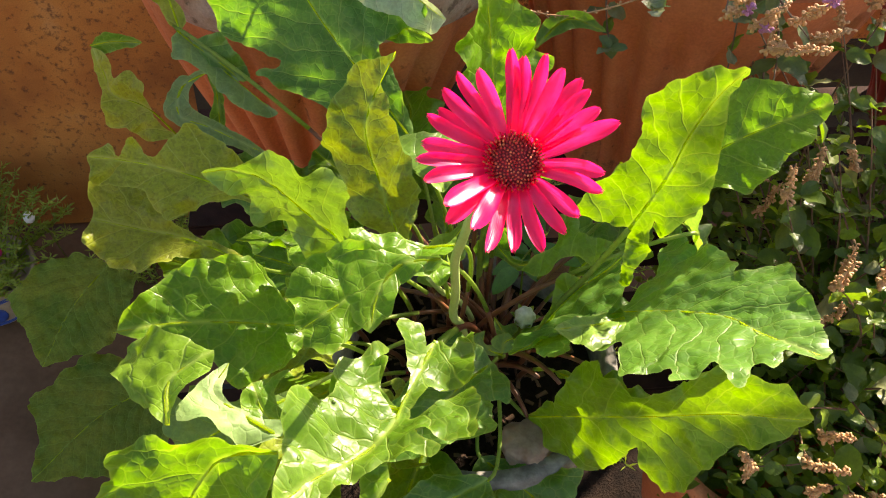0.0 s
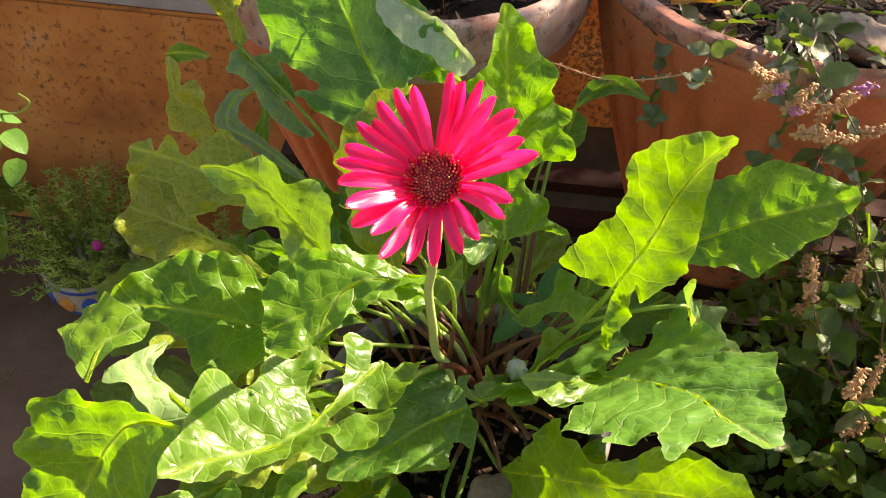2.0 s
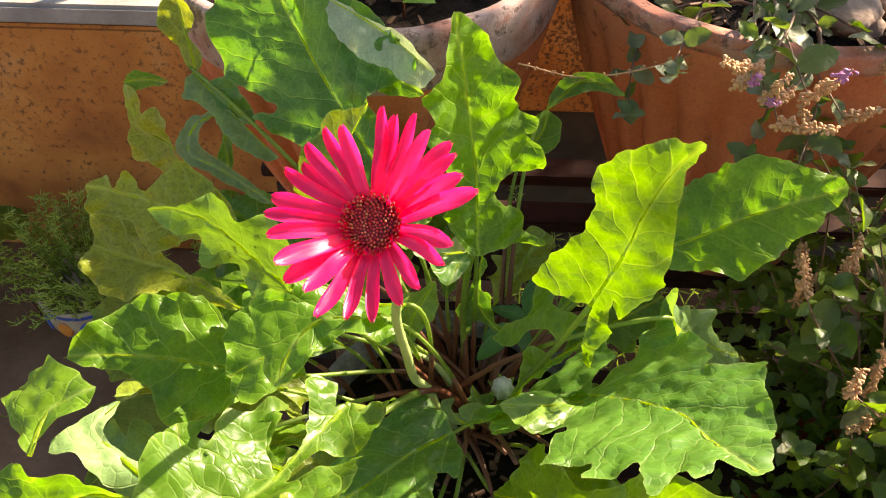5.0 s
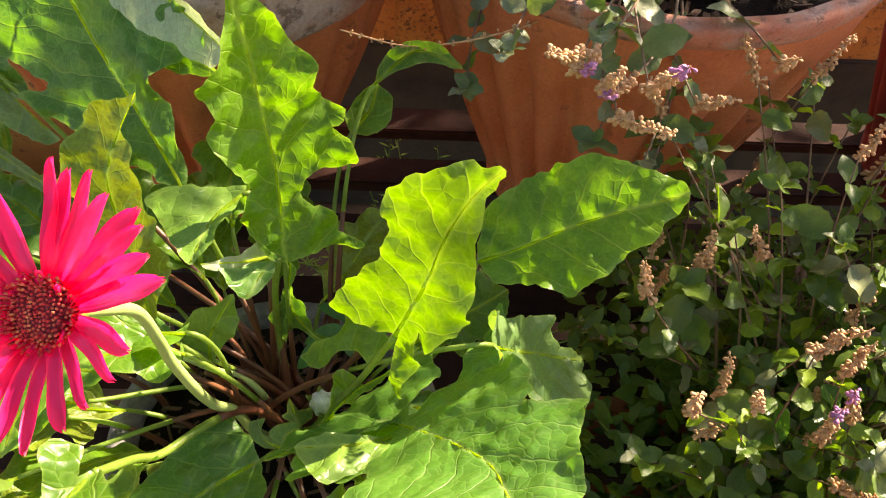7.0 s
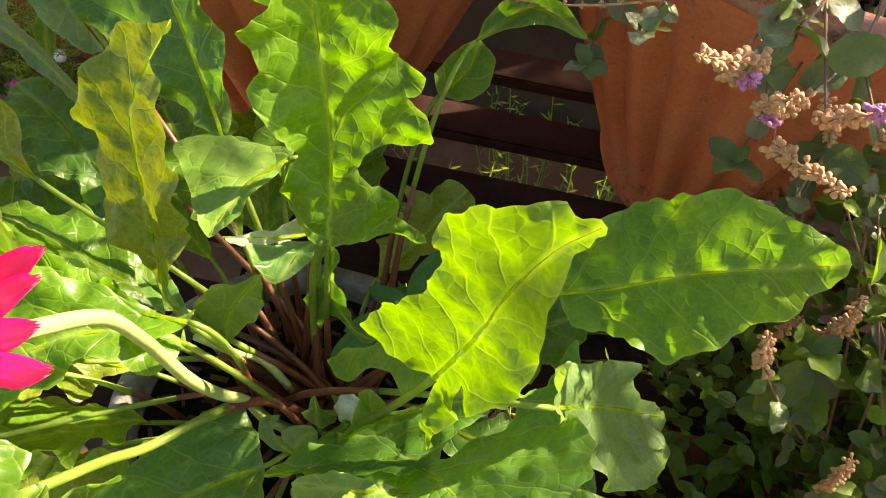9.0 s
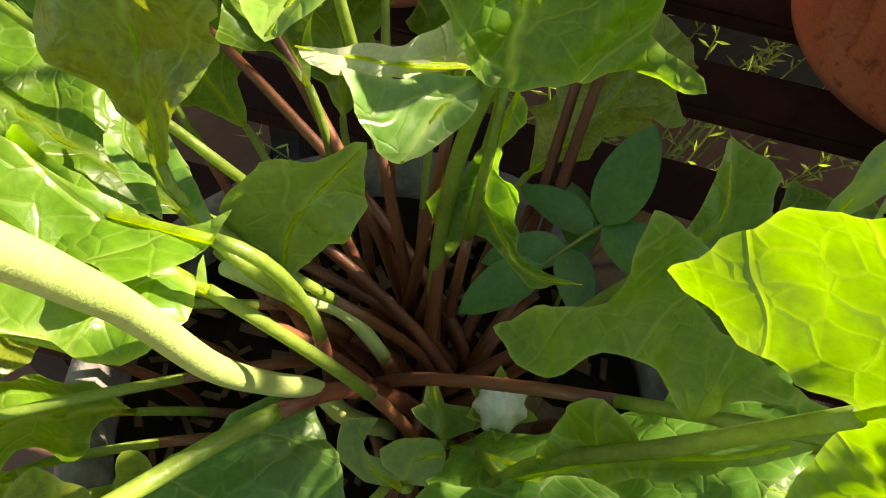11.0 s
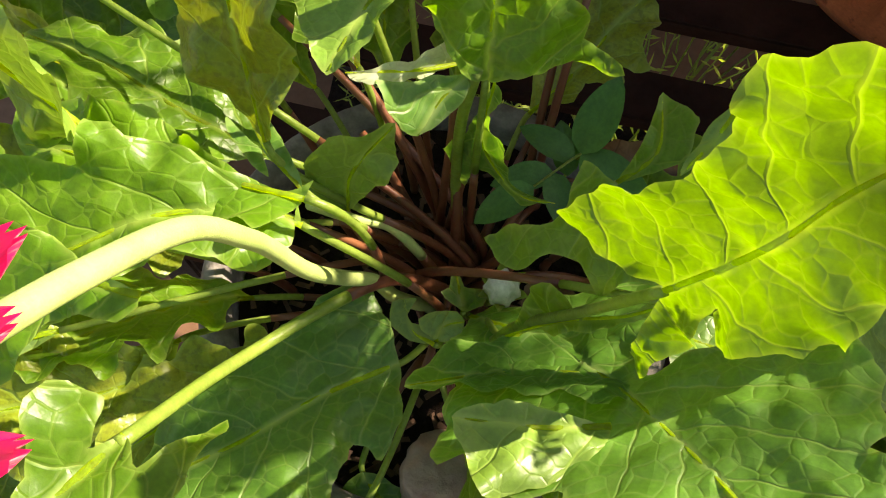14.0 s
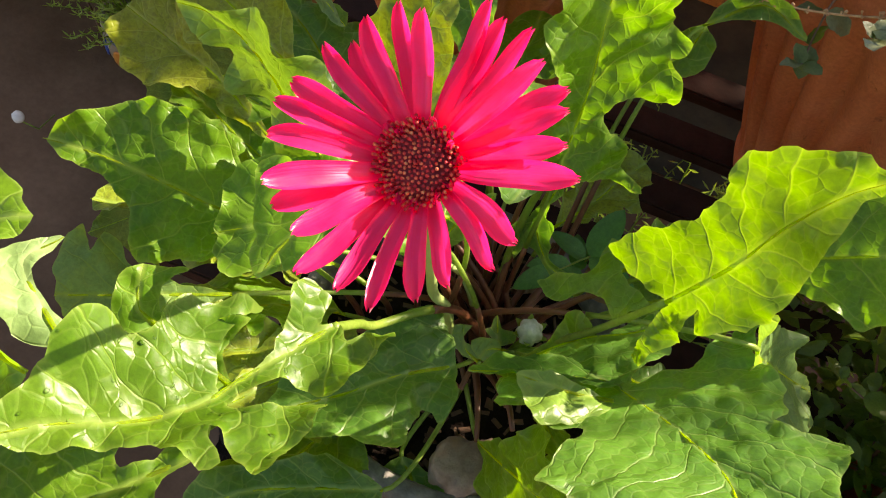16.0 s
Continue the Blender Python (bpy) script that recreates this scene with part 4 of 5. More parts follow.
def petal(angle, length, width, lift, droop, twist, layer):
    bm = bmesh.new()
    uvl = bm.loops.layers.uv.new("blade")
    nu, nv = 16, 6
    grid, uvs = [], []
    r0 = 0.009
    for i in range(nu + 1):
        u = i / nu
        w = width * (0.45 + 0.55 * math.sin(math.pi * min(1.0, 0.08 + u * 0.62))) * (1 - max(0.0, u - 0.72) ** 2 * 9.0)
        w = max(w, width * 0.12)
        row = []
        for j in range(nv + 1):
            v = j / nv * 2 - 1
            r = r0 + u * length
            z = layer + lift * u - droop * u * u + 0.0016 * (abs(v) ** 1.6) - 0.0006 * math.cos(3 * math.pi * v) * (1 - u * 0.4)
            z += 0.0012 * noise.noise(Vector((u * 3, v, angle)))
            y = v * w * 0.5 + 0.003 * noise.noise(Vector((u * 1.6, angle, 2))) * u
            z += twist * v * w * u
            if i == nu:
                r -= 0.0015 * (1 - abs(math.cos(1.5 * math.pi * v)))
            row.append(bm.verts.new((r * math.cos(angle) - y * math.sin(angle), r * math.sin(angle) + y * math.cos(angle), z)))
            uvs.append((u * length, v * w * 0.5))
        grid.append(row)
    bm.verts.index_update()
    for i in range(nu):
        for j in range(nv):
            f = bm.faces.new((grid[i][j], grid[i + 1][j], grid[i + 1][j + 1], grid[i][j + 1]))
            for lp in f.loops:
                lp[uvl].uv = uvs[lp.vert.index]
    return part("petal", bm, PETAL, head)


PETALS = [(94, 50), (84, 47), (75, 49), (61, 46), (50, 47), (42, 45), (20, 50), (28, 44), (354, 42), (340, 43), (318, 40), (303, 42), (285, 47), (272, 44), (256, 48), (240, 44),
          (226, 46), (217, 48), (197, 49), (184, 48), (174, 46), (156, 45), (146, 42), (134, 46), (123, 47), (110, 43)]
rp = random.Random(4)
for i, (deg, mm) in enumerate(PETALS):
    rise = radians(24.5 - 6.0 * math.cos(radians(deg)) + 9.5 * math.cos(radians(deg)) ** 2 - 16.5 * math.sin(radians(deg)) + rp.uniform(-6, 6))        # the cup is fuller on one side
    long = (mm / 1000 - 0.005) * (1.0 + 0.08 * max(0.0, -math.sin(radians(deg))))
    petal(radians(deg + rp.uniform(-2, 2)), long * math.cos(rise), rp.uniform(0.0062, 0.0086), long * math.sin(rise), rp.uniform(0.0, 0.006), rp.uniform(-0.25, 0.25), 0.0012 if i % 2 else -0.0005)
for k in range(16):                                                                   # short inner ray florets
    rise = radians(rp.uniform(30, 55))
    long = rp.uniform(0.005, 0.009)
    petal(radians(k * 22.5 + rp.uniform(-6, 6)), long * math.cos(rise), rp.uniform(0.0016, 0.0026), long * math.sin(rise), 0.002, rp.uniform(-0.3, 0.3), 0.003)
bm = bmesh.new()
lathe(bm, [(0.0003, 0.0065), (0.004, 0.007), (0.008, 0.0065), (0.0115, 0.004), (0.0125, 0.0), (0.011, -0.003)], 32)
part("disc", bm, DISC, head, "dark red disc of the flower")
bm = bmesh.new()
for k in range(230):
    r = 0.0126 * math.sqrt((k + 0.5) / 230)
    a = k * 2.39996
    z = 0.0065 - 0.004 * (r / 0.0125) ** 3
    tall = (0.0022 + 0.0038 * (r / 0.0126) ** 2) * rp.uniform(0.6, 1.2)
    lean = Vector((math.cos(a), math.sin(a), 0)) * (0.0025 * (r / 0.0126) ** 2 - 0.0004)
    p = Vector((r * math.cos(a), r * math.sin(a), z - 0.001))
    tube(bm, [p, p + Vector((0, 0, tall * 0.6)) + lean * 0.4, p + Vector((0, 0, tall)) + lean], [0.00042, 0.0004, 0.00062], 5)
tagged(part("floret", bm, FLORET, head, "crowded red florets"), kind="stuff")
bm = bmesh.new()
lathe(bm, [(0.0035, -0.016), (0.008, -0.012), (0.0115, -0.005), (0.0125, -0.001), (0.010, 0.0005)], 32)
part("calyx", bm, STEM, head, "green cup under the petals")
bm = bmesh.new()
sc = [(0.030, 0.318, 0.948), (0.024, 0.347, 0.910), (0.020, 0.372, 0.872), (0.015, 0.387, 0.824), (0.012, 0.394, 0.796), (0.015, 0.402, 0.755), (0.016, 0.416, 0.710), (0.024, 0.427, 0.684), (0.030, 0.433, 0.650), (0.042, 0.447, 0.606)]
tube(bm, [Vector(p) - HOME for p in spline(sc, 6)], [0.0029, 0.0031, 0.0033, 0.0034, 0.0036], 12)
part("scape", bm, SCAPE, gerbera, "pale green leafless flower stalk")

# ---- leaf stalks with a bow of their own ----
def bowed_stalk(points, thick, upper=STEM, share=0.6):
    """A leaf stalk through points; its lower part is reddish."""
    line = [Vector(p) - HOME for p in spline(points, 7)]
    cut = max(2, int(len(line) * share))
    for name, some, mat, r in (("petiole", line[:cut + 1], upper, (thick * 0.85, thick)), ("petiole_foot", line[cut:], STEM_RED, (thick, thick * 1.25))):
        bm = bmesh.new()
        tube(bm, some, list(r), 10)
        part(name, bm, mat, gerbera)


bowed_stalk([(0.003, 0.321, 0.800), (0.002, 0.350, 0.757), (0.001, 0.373, 0.718), (0.015, 0.404, 0.703), (0.029, 0.432, 0.679), (0.045, 0.449, 0.640), (0.056, 0.455, 0.606)], 0.0028, share=0.55)
bowed_stalk([(-0.005, 0.433, 0.731), (0.007, 0.444, 0.703), (0.019, 0.453, 0.686), (0.033, 0.455, 0.658), (0.040, 0.462, 0.606)], 0.0026, SCAPE, 0.75)
bowed_stalk([(0.131, 0.431, 0.803), (0.111, 0.430, 0.752), (0.091, 0.429, 0.707), (0.080, 0.424, 0.667), (0.076, 0.432, 0.635), (0.064, 0.452, 0.606)], 0.0024, STEM, 0.6)
bowed_stalk([(-0.012, 0.450, 0.735), (0.002, 0.446, 0.698), (0.018, 0.443, 0.668), (0.036, 0.449, 0.640), (0.045, 0.455, 0.606)], 0.0022, STEM_RED, 0.4)
bowed_stalk([(0.002, 0.440, 0.705), (0.018, 0.452, 0.672), (0.034, 0.462, 0.640), (0.044, 0.468, 0.606)], 0.0022, STEM_RED, 0.4)
bowed_stalk([(0.040, 0.496, 0.770), (0.036, 0.492, 0.735), (0.036, 0.488, 0.690), (0.040, 0.482, 0.650), (0.046, 0.475, 0.606)], 0.0028, STEM, 0.7)

# ---- small growth at the crown ----
bm = bmesh.new()
rc = random.Random(21)
for k in range(13):
    a = rc.uniform(0, 2 * math.pi)
    r0, r1 = rc.uniform(0.0, 0.02), rc.uniform(0.04, 0.10)
    p0 = Vector((r0 * math.cos(a), r0 * math.sin(a), 0.002))
    p2 = Vector((r1 * math.cos(a + 0.4), r1 * math.sin(a + 0.4), rc.uniform(0.01, 0.09)))
    pm = (p0 + p2) / 2 + Vector((0, 0, rc.uniform(0.01, 0.05)))
    cv = [p0 * (1 - t) ** 2 + pm * 2 * t * (1 - t) + p2 * t * t for t in (j / 9 for j in range(10))]
    tube(bm, cv, [0.003, 0.0025, 0.0016], 7)
tagged(part("old_stalk_tangle", bm, STEM_RED, gerbera, "tangle of reddish brown old leaf stalks"), kind="stuff")


def oval_leaf(name, length, width, mat, cup=0.15, tooth=0.0, fold=0.0, point=1.0):
    """The mesh of one small oval leaf along +x, foot at the origin."""
    bm = bmesh.new()
    uvl = bm.loops.layers.uv.new("blade")
    nu, nv = 9, 4
    grid, uvs = [], []
    for i in range(nu + 1):
        u = i / nu
        w = width * 0.5 * math.sin(math.pi * u ** (0.8 * point)) ** 0.62 if 0 < u < 1 else width * 0.02
        if tooth:
            w *= 1 + tooth * (1 if i % 2 else -1)
        row = []
        for j in range(nv + 1):
            v = j / nv * 2 - 1
            row.append(bm.verts.new((u * length, v * w, cup * abs(v) * w - 0.18 * length * u * u + fold * math.sin(u * 9) * w * v)))
            uvs.append((u * length, v * w))
        grid.append(row)
    bm.verts.index_update()
    for i in range(nu):
        for j in range(nv):
            f = bm.faces.new((grid[i][j], grid[i + 1][j], grid[i + 1][j + 1], grid[i][j + 1]))
            for lp in f.loops:
                lp[uvl].uv = uvs[lp.vert.index]
    return mesh(name, bm, mat)


def put(name, me, parent, at, heading, rise, roll=0.0, size=1.0, label=""):
    ob = new(name, me)
    ob.parent = parent
    ob.matrix_basis = Matrix.Translation(at) @ Euler((radians(roll), radians(-rise), radians(heading))).to_matrix().to_4x4() @ Matrix.Scale(size, 4)
    return tagged(ob, label)


# ---- basil ----
BASIL_MESH = [oval_leaf("basil_leaf", ln, w, m, cup, 0.05, fold, pt) for ln, w, m, cup, fold, pt in (
    (0.030, 0.020, BASIL_LEAF, 0.25, 0.15, 1.0), (0.026, 0.018, BASIL_LEAF, 0.45, -0.1, 1.15), (0.022, 0.014, BASIL_LEAF, 0.1, 0.2, 0.95), (0.024, 0.015, BASIL_LIT, 0.35, 0.2, 1.0),
    (0.027, 0.017, BASIL_DULL, 0.3, 0.25, 1.1), (0.028, 0.020, BASIL_LEAF, 0.35, -0.2, 1.2), (0.018, 0.010, BASIL_LIT, 0.5, 0.3, 0.9), (0.034, 0.023, BASIL_LEAF, 0.15, 0.12, 1.15))]
BASIL_STEM = plain("basil_stem", [(0.3, (0.13, 0.055, 0.035)), (0.7, (0.24, 0.15, 0.08))], 50, 0.7, 0.3)
SEED = plain("dry_seed_pod", [(0.3, (0.42, 0.20, 0.08)), (0.7, (0.66, 0.40, 0.20))], 150, 0.7, 0.3)
SEED_PINK = plain("seed_purple", [(0.3, (0.36, 0.10, 0.28)), (0.7, (0.55, 0.25, 0.42))], 150, 0.6, 0.2)


def pods(bm, line, n, size, rnd):
    """Whorls of small cup-shaped pods along a flower spike."""
    for k in range(n):
        f = k / n
        i = min(int(f * (len(line) - 1)), len(line) - 2)
        p = Vector(line[i]).lerp(Vector(line[i + 1]), f * (len(line) - 1) - i)
        d = (Vector(line[i + 1]) - Vector(line[i])).normalized()
        x = d.orthogonal().normalized()
        for j in range(rnd.randint(2, 6)):
            q = Matrix.Rotation(j * math.pi / 3 + k * 0.5 + rnd.uniform(-0.5, 0.5), 3, d) @ x
            s = size * rnd.uniform(0.5, 1.2) * (1 - 0.35 * f)
            a = p + q * s * rnd.uniform(0.2, 0.6) + d * rnd.uniform(-0.4, 0.4) * size
            b = a + (q * 0.6 - d * rnd.uniform(-0.1, 0.9) + Vector((0, 0, rnd.uniform(-0.5, 0.3)))).normalized() * s * 0.75
            tube(bm, [p, a, a.lerp(b, 0.6), b], [s * 0.06, s * 0.14, s * 0.38, s * 0.34], 6, 0.75)


def basil_sprig(plant, root, tip, leaves, spike, seed, size=1.0, bow=0.03, pink=False, kinds=None):
    """One twig with opposite leaves and, if spike is given, a dry flower spike of that length."""
    r = random.Random(seed)
    root, tip = Vector(root), Vector(tip)
    mid = (root + tip) / 2 + Vector((r.uniform(-1, 1), r.uniform(-1, 1), 0.6)) * bow
    line = [root * (1 - t) ** 2 + mid * 2 * t * (1 - t) + tip * t * t for t in (k / 10 for k in range(11))]
    bm = bmesh.new()
    tube(bm, line, [0.0019, 0.0012, 0.0006], 6)
    twig = part("twig", bm, BASIL_STEM, plant)
    for k in range(leaves):
        f = 0.25 + 0.75 * (k // 2 + 0.5) / max(1, (leaves + 1) // 2)
        i = min(int(f * 10), 9)
        p = line[i].lerp(line[i + 1], f * 10 - i)
        d = (line[i + 1] - line[i]).normalized()
        base = math.degrees(math.atan2(d.y, d.x))
        put("leaf", r.choice(kinds or BASIL_MESH), twig, p, base + (80 if k % 2 else -80) + (k // 2) * 90 + r.uniform(-25, 25), r.uniform(-40, 40), r.uniform(-55, 55), size * r.uniform(0.6, 1.2))
    if not spike:
        turn = r.uniform(0, 360)
        for k in range(4):
            put("leaf", r.choice(kinds or BASIL_MESH), twig, line[-1], turn + 90 * k + r.uniform(-15, 15), r.uniform(5, 45), r.uniform(-30, 30), size * r.uniform(0.5, 0.8))
    if spike:
        d = (line[-1] - line[-2]).normalized() * 0.5 + Vector((r.uniform(-0.5, 0.5), -0.2, r.uniform(0.2, 0.9)))
        d.normalize()
        sp = [line[-1] + d * spike * t + Vector((0, 0, 0.1 * spike * t * t)) for t in (0, 0.25, 0.5, 0.75, 1)]
        bm = bmesh.new()
        tube(bm, sp, [0.0009, 0.0005], 5)
        pods(bm, sp[:4] if pink else sp, max(4, int(spike / 0.0022)), 0.0052, r)
        tagged(part("seed_spike", bm, SEED, twig, "dry tan flower spike with small pods"), kind="stuff")
        if pink:
            bm = bmesh.new()
            pods(bm, sp[3:], 6, 0.0048, r)
            tagged(part("spike_tip", bm, SEED_PINK, twig, "purple tip of the flower spike"), kind="stuff")
    return twig


GREY = leafy("basil_leaf_grey", (0.06, 0.105, 0.025), (0.15, 0.185, 0.07), (0.1, 0.13, 0.07), 0.32, (2.0, 2.1, 0.5), rough=0.4, gloss=0.42, veins=False)
GREY_MESH = [oval_leaf("basil_leaf", ln, w, m, cup, 0.05, fold, 1.1) for ln, w, m, cup, fold in (
    (0.030, 0.021, GREY, 0.25, 0.15), (0.026, 0.018, GREY, 0.4, -0.15), (0.022, 0.014, BASIL_LEAF, 0.2, 0.2), (0.032, 0.022, BASIL_DULL, 0.15, 0.2), (0.027, 0.019, GREY, 0.1, 0.1))]
tulsi = tagged(empty("basil_plant", (0.24, 0.895, 0.80)), "holy basil with dry flower spikes growing in the fluted pot", "plant")
o = Vector((0.24, 0.895, 0.80))
for k, (tip, n, sp, pk) in enumerate([((0.225, 0.585, 0.875), 8, 0.05, False), ((0.205, 0.60, 0.875), 4, 0.035, True), ((0.24, 0.60, 0.872), 4, 0.04, True), ((0.27, 0.70, 0.93), 8, 0.05, False),
                                      ((0.33, 0.72, 0.95), 8, 0.05, False), ((0.30, 0.78, 1.0), 8, 0.06, False), ((0.37, 0.78, 0.95), 8, 0.05, False), ((0.135, 0.655, 0.80), 12, 0, False),
                                      ((0.23, 0.62, 0.80), 8, 0, False), ((0.34, 0.66, 0.86), 8, 0.04, False), ((0.27, 0.62, 0.73), 10, 0, False), ((0.30, 0.64, 0.70), 10, 0.03, False), ((0.235, 0.575, 0.865), 8, 0.055, False), ((0.25, 0.58, 0.885), 6, 0.05, True), ((0.215, 0.59, 0.895), 8, 0.05, False), ((0.16, 0.64, 0.85), 12, 0, False), ((0.29, 0.63, 0.84), 12, 0.04, False), ((0.26, 0.59, 0.80), 12, 0, False), ((0.36, 0.70, 0.90), 12, 0.05, False), ((0.20, 0.80, 0.98), 6, 0.06, False)]):
    basil_sprig(tulsi, (rc.uniform(-0.05, 0.05), rc.uniform(-0.08, 0.0), 0.02), Vector(tip) - o, n, sp, 60 + k, 0.85, 0.06, pk, GREY_MESH)

bush = tagged(empty("basil_bush", (0.46, 0.58, 0.42)), "dense dark green basil bush with dry seed spikes", "plant")
ob_ = Vector((0.46, 0.58, 0.42))
rb = random.Random(5)
for k in range(135):
    x, y = rb.uniform(0.27, 0.70), rb.uniform(0.34, 0.76)
    z = 0.52 + 0.16 * rb.random() + 0.17 * (y - 0.36) / 0.38
    if x < 0.32 and y < 0.5:
        z -= 0.05
    basil_sprig(bush, (rb.uniform(-0.12, 0.12), rb.uniform(-0.08, 0.08), 0.0), Vector((x, y, z)) - ob_, 12, 0.045 if k % 3 == 0 or (y < 0.55 and k % 2) else 0, 200 + k, rb.uniform(0.65, 1.15), 0.05)
bm = bmesh.new()
for k in range(5600):
    p = Vector((rb.uniform(-0.20, 0.26), rb.uniform(-0.26, 0.2), 0))
    p.z = rb.uniform(-0.04, 0.13 + 0.35 * (p.y + 0.1))
    d = Euler((rb.uniform(-0.8, 0.8), rb.uniform(-0.8, 0.8), rb.uniform(0, 6.3))).to_matrix()
    s = rb.uniform(0.55, 1.0)
    vs = [bm.verts.new(p + d @ Vector(q) * s) for q in ((0, 0, 0), (0.008, 0.006, 0.002), (0.018, 0.007, 0.001), (0.028, 0, -0.003), (0.018, -0.007, 0.001), (0.008, -0.006, 0.002))]
    bm.faces.new(vs[:4])
    bm.faces.new((vs[0], vs[3], vs[4], vs[5]))
tagged(part("inner_foliage", bm, BASIL_LEAF, bush, "shaded inner leaves"), kind="stuff")
for k, (tip, sp) in enumerate([((0.425, 0.50, 0.665), 0.07), ((0.45, 0.52, 0.67), 0.06), ((0.44, 0.475, 0.65), 0.06), ((0.36, 0.53, 0.655), 0.065), ((0.47, 0.56, 0.70), 0.06)]):
    basil_sprig(bush, (rb.uniform(-0.1, 0.1), rb.uniform(-0.08, 0.08), 0.0), Vector(tip) - ob_, 8, sp, 600 + k, 1.0, 0.04, k < 3)
broad = oval_leaf("broad_leaf", 0.044, 0.036, LEAF_DARK, 0.35, 0.0, 0.25, 0.9)
for at, hd, rise, roll, sz in (((0.402, 0.535, 0.655), 250, -35, 20, 1.0), ((0.44, 0.56, 0.65), 300, -20, -30, 0.8)):
    put("broad_leaf", broad, bush, Vector(at) - ob_, hd, rise, roll, sz, "broad glossy bright green leaf")
bpot = tagged(empty("clay_pot", (0.36, 0.50, 0.28)), "plain orange clay pot under the basil bush", "flower pot")
bm = bmesh.new()
lathe(bm, [(0.001, 0), (0.09, 0), (0.095, 0.01), (0.125, 0.17), (0.138, 0.175), (0.14, 0.205), (0.135, 0.21), (0.125, 0.21), (0.12, 0.19), (0.11, 0.15), (0.001, 0.15)], 64)
part("pot_body", bm, TERRACOTTA, bpot)

# ---- portulaca ----
NEEDLE = leafy("portulaca_leaf", (0.20, 0.29, 0.035), (0.34, 0.42, 0.08), (0.2, 0.3, 0.1), 0.35, (2, 2, 0.7), veins=False)


def needle_bush(name, at, radius, height, stems, seed, label, low=0.2, per=34, ln=0.017):
    plant = tagged(empty(name, at), label, "plant")
    r = random.Random(seed)
    bs, bl = bmesh.new(), bmesh.new()
    for k in range(stems):
        a, d = r.uniform(0, 6.28), radius * math.sqrt(r.random())
        tip = Vector((d * math.cos(a), d * math.sin(a), height * r.uniform(low, 1.0) * (1.1 - 0.6 * d / radius)))
        root = Vector((0.35 * d * math.cos(a), 0.35 * d * math.sin(a), 0))
        mid = (root + tip) / 2 + Vector((r.uniform(-1, 1), r.uniform(-1, 1), 0.7)) * radius * 0.15
        line = [root * (1 - t) ** 2 + mid * 2 * t * (1 - t) + tip * t * t for t in (j / 6 for j in range(7))]
        tube(bs, line, [0.0016, 0.0009], 4)
        for j in range(per):
            f = 1 - 0.8 * (1 - j / per) ** 1.7
            i = min(int(f * 6), 5)
            p = line[i].lerp(line[i + 1], f * 6 - i)
            q = Vector((math.cos(j * 2.4), math.sin(j * 2.4), r.uniform(0.1, 0.9))).normalized() * ln * r.uniform(0.6, 1.2)
            w = q.orthogonal().normalized() * 0.0016
            n = q.cross(w).normalized() * 0.0009
            v = [bl.verts.new(p), bl.verts.new(p + q * 0.5 + w), bl.verts.new(p + q), bl.verts.new(p + q * 0.5 - w), bl.verts.new(p + q * 0.45 + n)]
            bl.faces.new((v[0], v[1], v[4]))
            bl.faces.new((v[1], v[2], v[4]))
            bl.faces.new((v[2], v[3], v[4]))
            bl.faces.new((v[3], v[0], v[4]))
    tagged(part("stem_mass", bs, STEM, plant), kind="stuff")
    tagged(part("needle_foliage", bl, NEEDLE, plant), kind="stuff")
    return plant


needle_bush("portulaca", (-0.765, 0.945, 0.07), 0.16, 0.22, 120, 3, "feathery green portulaca spilling from a painted pot", per=30, ln=0.016)
needle_bush("portulaca", (-0.50, 1.03, 0.0), 0.12, 0.22, 45, 8, "feathery green portulaca at the foot of the parapet", per=30, ln=0.016)
weeds = needle_bush("weeds", (0.10, 0.95, 0.02), 0.42, 0.40, 80, 9, "small green weeds growing under the slatted stand", per=22, ln=0.02)
tagged(weeds, kind="stuff")


# ---- things in the pots ----
ROCK = plain("rock_beige", [(0.3, (0.30, 0.20, 0.14)), (0.7, (0.50, 0.38, 0.28))], 40, 0.9, 0.8)
QUARTZ = plain("stone_grey_pink", [(0.3, (0.20, 0.11, 0.075)), (0.55, (0.36, 0.25, 0.19)), (0.75, (0.42, 0.23, 0.15))], 45, 0.7, 0.6)
DRY = leafy("dry_leaf", (0.16, 0.09, 0.045), (0.30, 0.18, 0.10), (0.1, 0.05, 0.03), 0.25, (1.5, 1.3, 1.0))
DRY_YELLOW = leafy("dry_yellow_leaf", (0.45, 0.22, 0.03), (0.62, 0.36, 0.06), (0.4, 0.2, 0.05), 0.35, (1.5, 1.3, 0.6), veins=False)
KINDS["dry"] = DRY
SPRIG = leafy("sprig_leaf", (0.05, 0.17, 0.028), (0.085, 0.24, 0.045), VEIN, 0.35, (2.0, 2.2, 0.6), veins=False)
LIME = leafy("leaflet_light", (0.10, 0.24, 0.04), (0.16, 0.32, 0.06), VEIN, 0.45, (2.0, 2.1, 0.6), veins=False)


def rock(name, at, size, mat, label, seed=0):
    bm = bmesh.new()
    bmesh.ops.create_icosphere(bm, subdivisions=4, radius=1.0)
    for v in bm.verts:
        n = v.co.normalized()
        k = 1 + 0.35 * noise.noise(n * 1.3 + Vector((seed, 0, 0))) + 0.12 * noise.noise(n * 4 + Vector((seed, 3, 0))) + 0.05 * noise.noise(n * 11)
        v.co = Vector((n.x * size[0] * k, n.y * size[1] * k, n.z * size[2] * k))
    ob = part(name, bm, mat)
    ob.matrix_basis = pose(*at, 0, 0, seed * 40)
    return tagged(ob, label, "stone")


